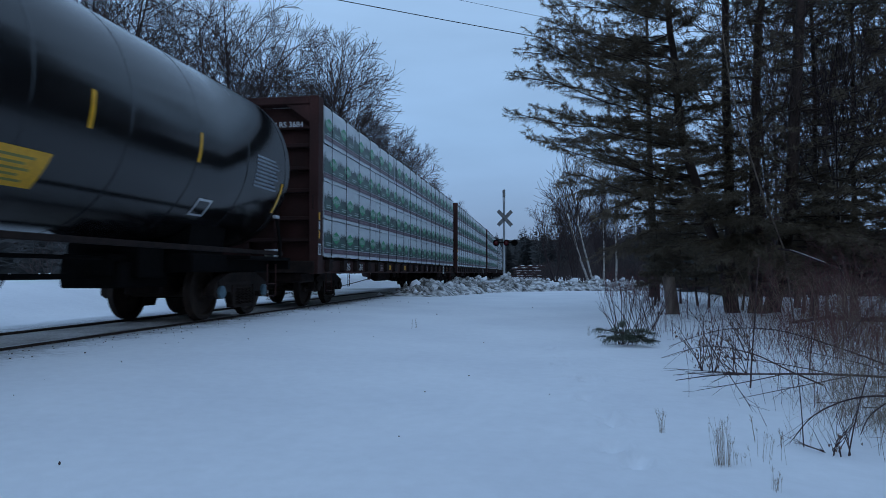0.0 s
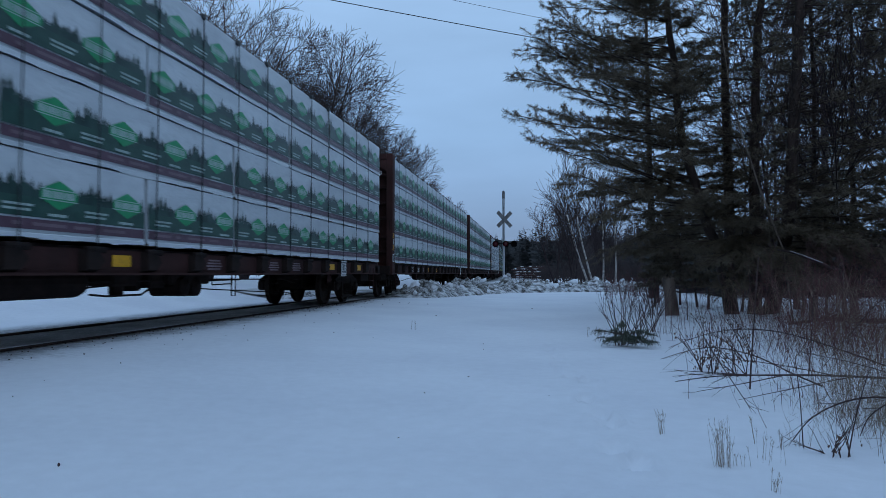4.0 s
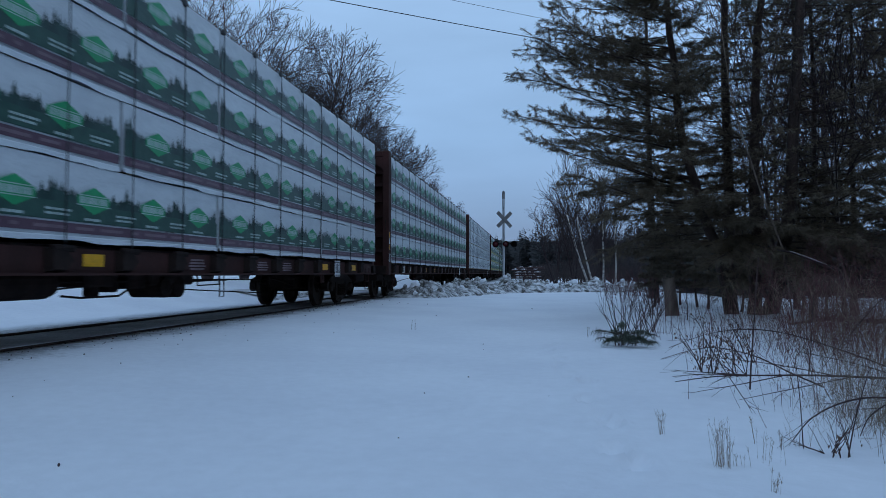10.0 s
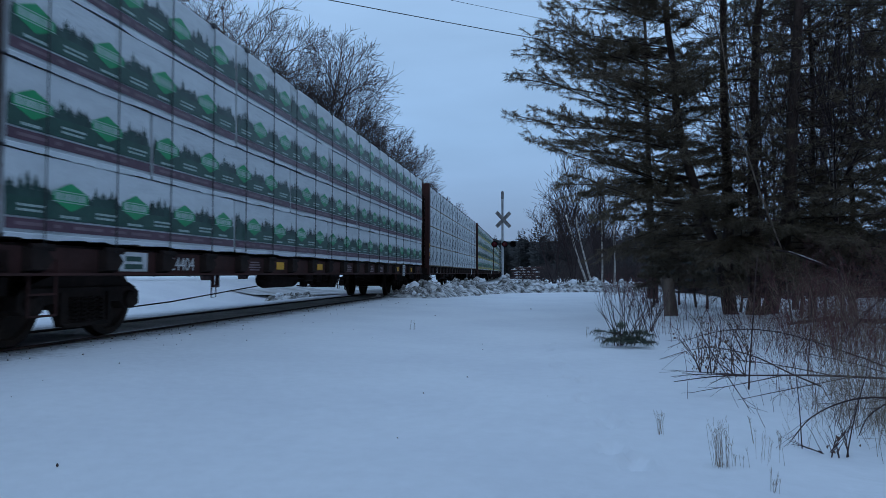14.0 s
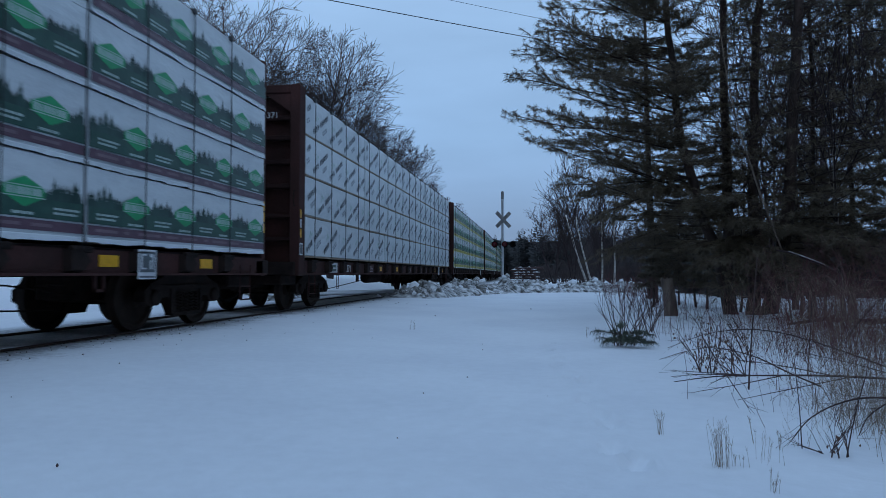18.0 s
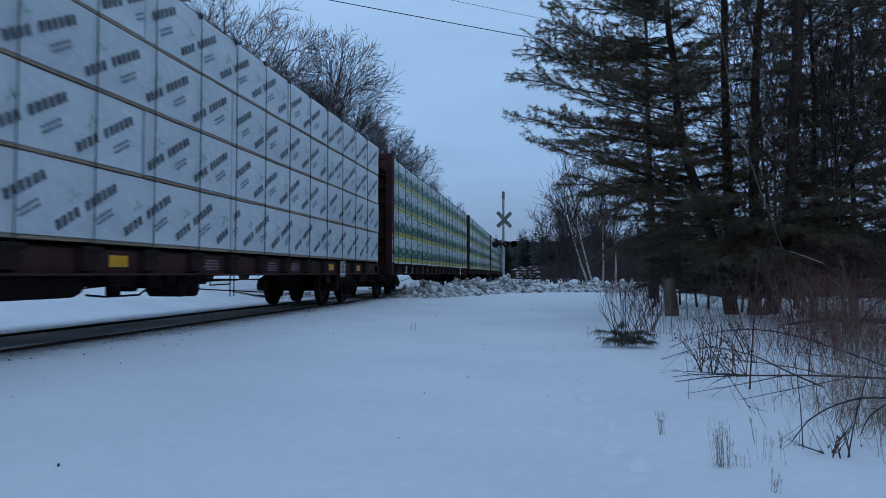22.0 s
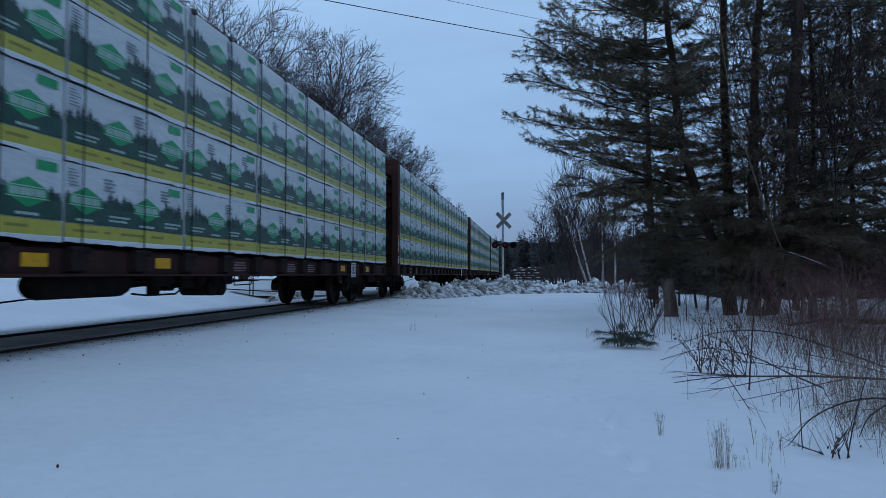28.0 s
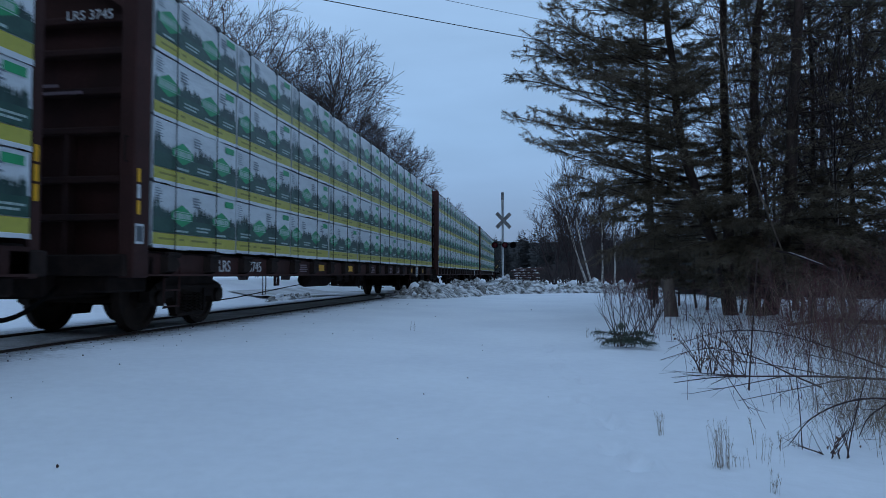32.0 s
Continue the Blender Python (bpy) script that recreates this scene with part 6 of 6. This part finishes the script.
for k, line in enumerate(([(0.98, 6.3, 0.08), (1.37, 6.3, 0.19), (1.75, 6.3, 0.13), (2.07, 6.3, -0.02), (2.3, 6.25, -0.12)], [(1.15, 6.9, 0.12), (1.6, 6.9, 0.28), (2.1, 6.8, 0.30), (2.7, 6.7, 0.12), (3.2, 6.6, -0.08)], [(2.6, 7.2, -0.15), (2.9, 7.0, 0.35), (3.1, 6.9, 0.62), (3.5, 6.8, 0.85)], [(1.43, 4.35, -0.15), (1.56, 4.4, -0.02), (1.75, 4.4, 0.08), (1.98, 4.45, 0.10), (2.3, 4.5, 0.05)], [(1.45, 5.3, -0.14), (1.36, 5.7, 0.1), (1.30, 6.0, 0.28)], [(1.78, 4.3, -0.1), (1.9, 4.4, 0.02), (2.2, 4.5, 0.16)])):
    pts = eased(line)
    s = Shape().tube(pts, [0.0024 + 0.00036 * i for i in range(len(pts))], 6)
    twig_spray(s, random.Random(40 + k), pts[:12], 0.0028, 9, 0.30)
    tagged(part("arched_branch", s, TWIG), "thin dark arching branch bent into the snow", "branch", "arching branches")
for x, y, h, ln, r in ((1.74, 6.36, 1.25, 0.02, 0.008), (1.47, 4.28, 0.62, -0.1, 0.0038), (1.63, 4.12, 0.58, 0.12, 0.0044), (2.62, 7.5, 0.9, 0.1, 0.006), (1.28, 12.0, 0.9, 0.05, 0.006), (2.75, 14.3, 0.8, 0.02, 0.010)):
    z = G(x, y)
    pts = limb(random.Random(int(h * 100)), Vector((x, y, z - 0.08)), Vector((ln, 0, 1)), h, 5, 0.04, 0)
    s = Shape().tube(pts, [r * (1 - 0.12 * i) for i in range(6)], 6)
    twig_spray(s, random.Random(int(h * 77)), pts[2:], r * 0.6, 3, 0.2)
    tagged(part("standing_stick", s, TWIG), "dark thin bare stem standing in the snow", "stick", "bare stems")


def leafy_shrub(x, y, h, wide, seed, stems, leaves):
    """A shrub that keeps its curled brown leaves."""
    g = random.Random(seed)
    t = thing("oak_shrub", "small shrub with curled dead brown leaves", "shrub", "leafy shrubs", at=(x, y, G(x, y)))
    wood, lv = Shape(), Shape()
    for i in range(stems):
        pts = limb(g, Vector((g.gauss(0, 0.05), g.gauss(0, 0.05), -0.05)), Vector((g.uniform(-wide, wide) - 0.25, g.uniform(-0.3, 0.3), 1)), h * g.uniform(0.6, 1), 5, 0.12, -0.06)
        wood.tube(pts, [0.006, 0.005, 0.0045, 0.004, 0.003, 0.002], 4, cap=False)
        twig_spray(wood, g, [pts[5], pts[4], pts[3], pts[2]], 0.004, 4, 0.25)
        for k in range(leaves):
            j = g.randrange(1, 5)
            p = pts[j].lerp(pts[j + 1], g.random()) + rand_unit(g) * 0.07
            d = Vector((g.uniform(-0.4, 0.4), g.uniform(-0.4, 0.4), -1)).normalized()
            sd = d.cross(rand_unit(g)).normalized() * 0.006
            ln = g.uniform(0.018, 0.042)
            b = len(lv.v)
            lv.v.extend([tuple(p), tuple(p + d * ln * 0.45 + sd), tuple(p + d * ln), tuple(p + d * ln * 0.5 - sd + rand_unit(g) * 0.01)])
            lv.f.append((b, b + 1, b + 2, b + 3))
    part("stem_mass", wood, TWIG, t)["kind"] = "stuff"
    part("foliage", lv, LEAF, t, "curled dead leaves")["kind"] = "stuff"


LEAF = material("dead_leaf", (0.12, 0.060, 0.045), (0.19, 0.11, 0.07), 0.8, scale=6, fine=30, bump=0.1)
leafy_shrub(1.60, 7.3, 0.70, 0.45, 1, 10, 30)
leafy_shrub(1.85, 7.2, 0.55, 0.6, 2, 7, 20)
leafy_shrub(2.3, 8.3, 0.7, 0.5, 3, 7, 10)
leafy_shrub(1.60, 4.15, 0.16, 0.9, 5, 5, 3)

# a shrub of bare stems with a pine seedling at its foot
for x, y, n, h, sd in ((1.05, 9.8, 14, 0.95, 1), (1.35, 10.6, 9, 0.9, 2), (1.75, 12.2, 10, 1.0, 3), (2.3, 15.2, 8, 1.1, 4)):
    g = random.Random(sd + 60)
    t = thing("bare_shrub", "bare many-stemmed shrub in snow", "shrub", "bare shrubs", at=(x, y, G(x, y)))
    for i in range(n):
        s = Shape()
        pts = limb(g, Vector((g.gauss(0, 0.06), g.gauss(0, 0.06), -0.05)), Vector((g.uniform(-0.55, 0.55), g.uniform(-0.3, 0.3), 1)), h * g.uniform(0.6, 1.0), 5, 0.08, 0.0)
        s.tube(pts, [0.007, 0.006, 0.0055, 0.005, 0.004, 0.003], 4, cap=False)
        twig_spray(s, g, [pts[5], pts[4], pts[3]], 0.004, 4, 0.28)
        part("stem", s, TWIG, t)
g = random.Random(8)
seedling = thing("pine_seedling", "low pine seedling with drooping needles in snow", "shrub", at=(0.98, 9.6, G(0.98, 9.6)))
tufts, wood = [], Shape()
for i in range(22):
    a = g.uniform(0, 6.28)
    z0 = g.choice((0.05, 0.10, 0.18, 0.28))
    pts = limb(g, Vector((g.uniform(-0.06, 0.22), g.gauss(0, 0.05), z0)), Vector((math.cos(a) * 1.2, math.sin(a), 0.35)), g.uniform(0.22, 0.46), 4, 0.10, -0.10)
    wood.tube(pts, [0.005, 0.0045, 0.004, 0.003, 0.003], 4, cap=False)
    for k in range(9):
        j = g.randrange(1, 4)
        tufts.append((tuple(pts[j].lerp(pts[j + 1], g.random())), tuple((pts[j + 1] - pts[j] + Vector((0, 0, -0.03))).normalized())))
part("limb_mass", wood, TWIG, seedling)["kind"] = "stuff"
part("foliage", needle_mesh("foliage", SEEDLING, tufts, 3, 0.09, 14, 0.003), SEEDLING, seedling)["kind"] = "stuff"

# a pale broken branch leaning in the pines
pale = [Vector(p) for p in ((3.1, 13, 5.9), (3.29, 13, 4.31), (3.47, 13, 3.47), (3.84, 13.1, 2.32), (4.26, 13.3, 1.3), (4.5, 13.5, -0.2))]
tagged(part("leaning_dead_branch", Shape().tube(pale, [0.006, 0.010, 0.013, 0.016, 0.016, 0.014], 7), BARK_SNAG, None, "", True), "pale dead sapling leaning among the pines", "branch")
tagged(part("fallen_log", Shape().tube([(4.3, 13.2, -0.08), (4.9, 13.1, 0.03), (5.6, 13.0, 0.0), (6.4, 12.7, 0.05), (7.2, 12.4, -0.05)], [0.02, 0.035, 0.042, 0.05, 0.06], 8), BARK_DARK, None, "", True), "dark fallen log under brush", "log")
snowy = thing("snowy_limb", "dead limb with a ridge of snow leaning among trunks", "branch", at=(4.6, 13.0, 1.08))
part("limb", Shape().tube(eased([(-0.5, 0.1, 0.19), (-0.3, 0.0, 0.14), (0.1, 0.02, -0.02), (0.4, 0.0, -0.15), (0.55, 0.05, -0.28), (0.6, 0.1, -1.25)]), [0.012, 0.014, 0.016, 0.018, 0.018, 0.02, 0.02, 0.02, 0.022, 0.022, 0.022, 0.022, 0.022, 0.022, 0.022, 0.022, 0.024, 0.024, 0.024, 0.024, 0.024], 7), BARK_DARK, snowy, "", True)
part("snow_ridge", Shape().tube(eased([(-0.32, 0.0, 0.165), (-0.1, 0.01, 0.085), (0.1, 0.02, 0.005), (0.36, 0.0, -0.11)]), [0.003, 0.006, 0.008, 0.005, 0.008, 0.010, 0.005, 0.008, 0.009, 0.006, 0.007, 0.004, 0.002], 6), SNOW, snowy, "ridge of snow")

# bits of bark and gravel on the snow
g = random.Random(21)
specks = Shape()
for i in range(330):
    y = g.uniform(2.5, 22)
    x = track_x(y) + 0.85 + abs(g.gauss(0, 1.0)) * (0.22 if i % 3 else 0.8) if i % 20 else g.uniform(-4.5, 0.5)
    r = g.uniform(0.004, 0.012) * (0.6 + y / 20)
    sh = rock(g, x, y, G(x, y) + 0.002, r)
    specks.add(sh.v, sh.f)
tagged(part("grit", specks, TWIG), "dark specks of grit and bark on snow", "grit", kind="stuff")
cone = thing("pine_cone", "small dark pine cone lying on snow", "pine cone", at=(-2.45, 3.12, G(-2.45, 3.12)))
part("scales", Shape().lathe([(0.002, 0), (0.005, 0.003), (0.0065, 0.008), (0.005, 0.014), (0.0015, 0.019)], 8, "z"), TWIG, cone)

# a pile of snow-covered logs beyond the road
pile = thing("log_pile", "pile of stacked logs under snow beyond the road", "log pile", at=(-1.8, 60.0, G(-1.8, 60)))
g = random.Random(3)
for row in range(7):
    for i in range(2):
        z = 0.12 + row * 0.22 + g.uniform(-0.03, 0.03)
        x0 = -1.25 + g.uniform(-0.25, 0.35)
        x1 = x0 + g.uniform(1.7, 2.5)
        tilt = g.uniform(-0.07, 0.07)
        yy = -0.3 + i * 0.5 + g.uniform(-0.15, 0.15)
        part("log", Shape().tube([(x0, yy, z), (x1, yy + g.uniform(-0.2, 0.2), z + tilt)], g.uniform(0.05, 0.09), 8), TWIG, pile)
        for k in range(3):
            c = x0 + (x1 - x0) * (k + g.uniform(0.2, 0.8)) / 3
            w = g.uniform(0.10, 0.30)
            part("snow_cap", Shape().tube([(c - w, yy, z + 0.07), (c + g.uniform(-0.05, 0.05), yy, z + 0.09), (c + w, yy, z + 0.07)], [0.02, g.uniform(0.05, 0.09), 0.02], 7), SNOW, pile, "snow lying on a log")
for i in range(34):
    x0 = g.uniform(-1.4, 1.2)
    part("stick", Shape().tube([(x0, -0.8, 0), (x0 + g.uniform(-0.3, 0.3), -0.7, g.uniform(0.9, 1.7))], [0.02, 0.008], 4), TWIG, pile)

# ---------------------------------------------------------------- movement
def motions():
    for ob, mid in MOVING:
        walk(ob, [(t, car_pose(mid, t)) for t in TIMES])
    turn_times, t = [0.0], 0.0
    while t < 32.0 - 1e-6:
        t = min(32.0, t + 4 / 30)
        turn_times.append(t)
    for w, y in WHEELS:
        walk(w, [(t, Matrix.Translation((0, y, AXLE_Z)) @ Matrix.Rotation(train_run(t) / 0.486, 4, "X")) for t in turn_times])


motions()
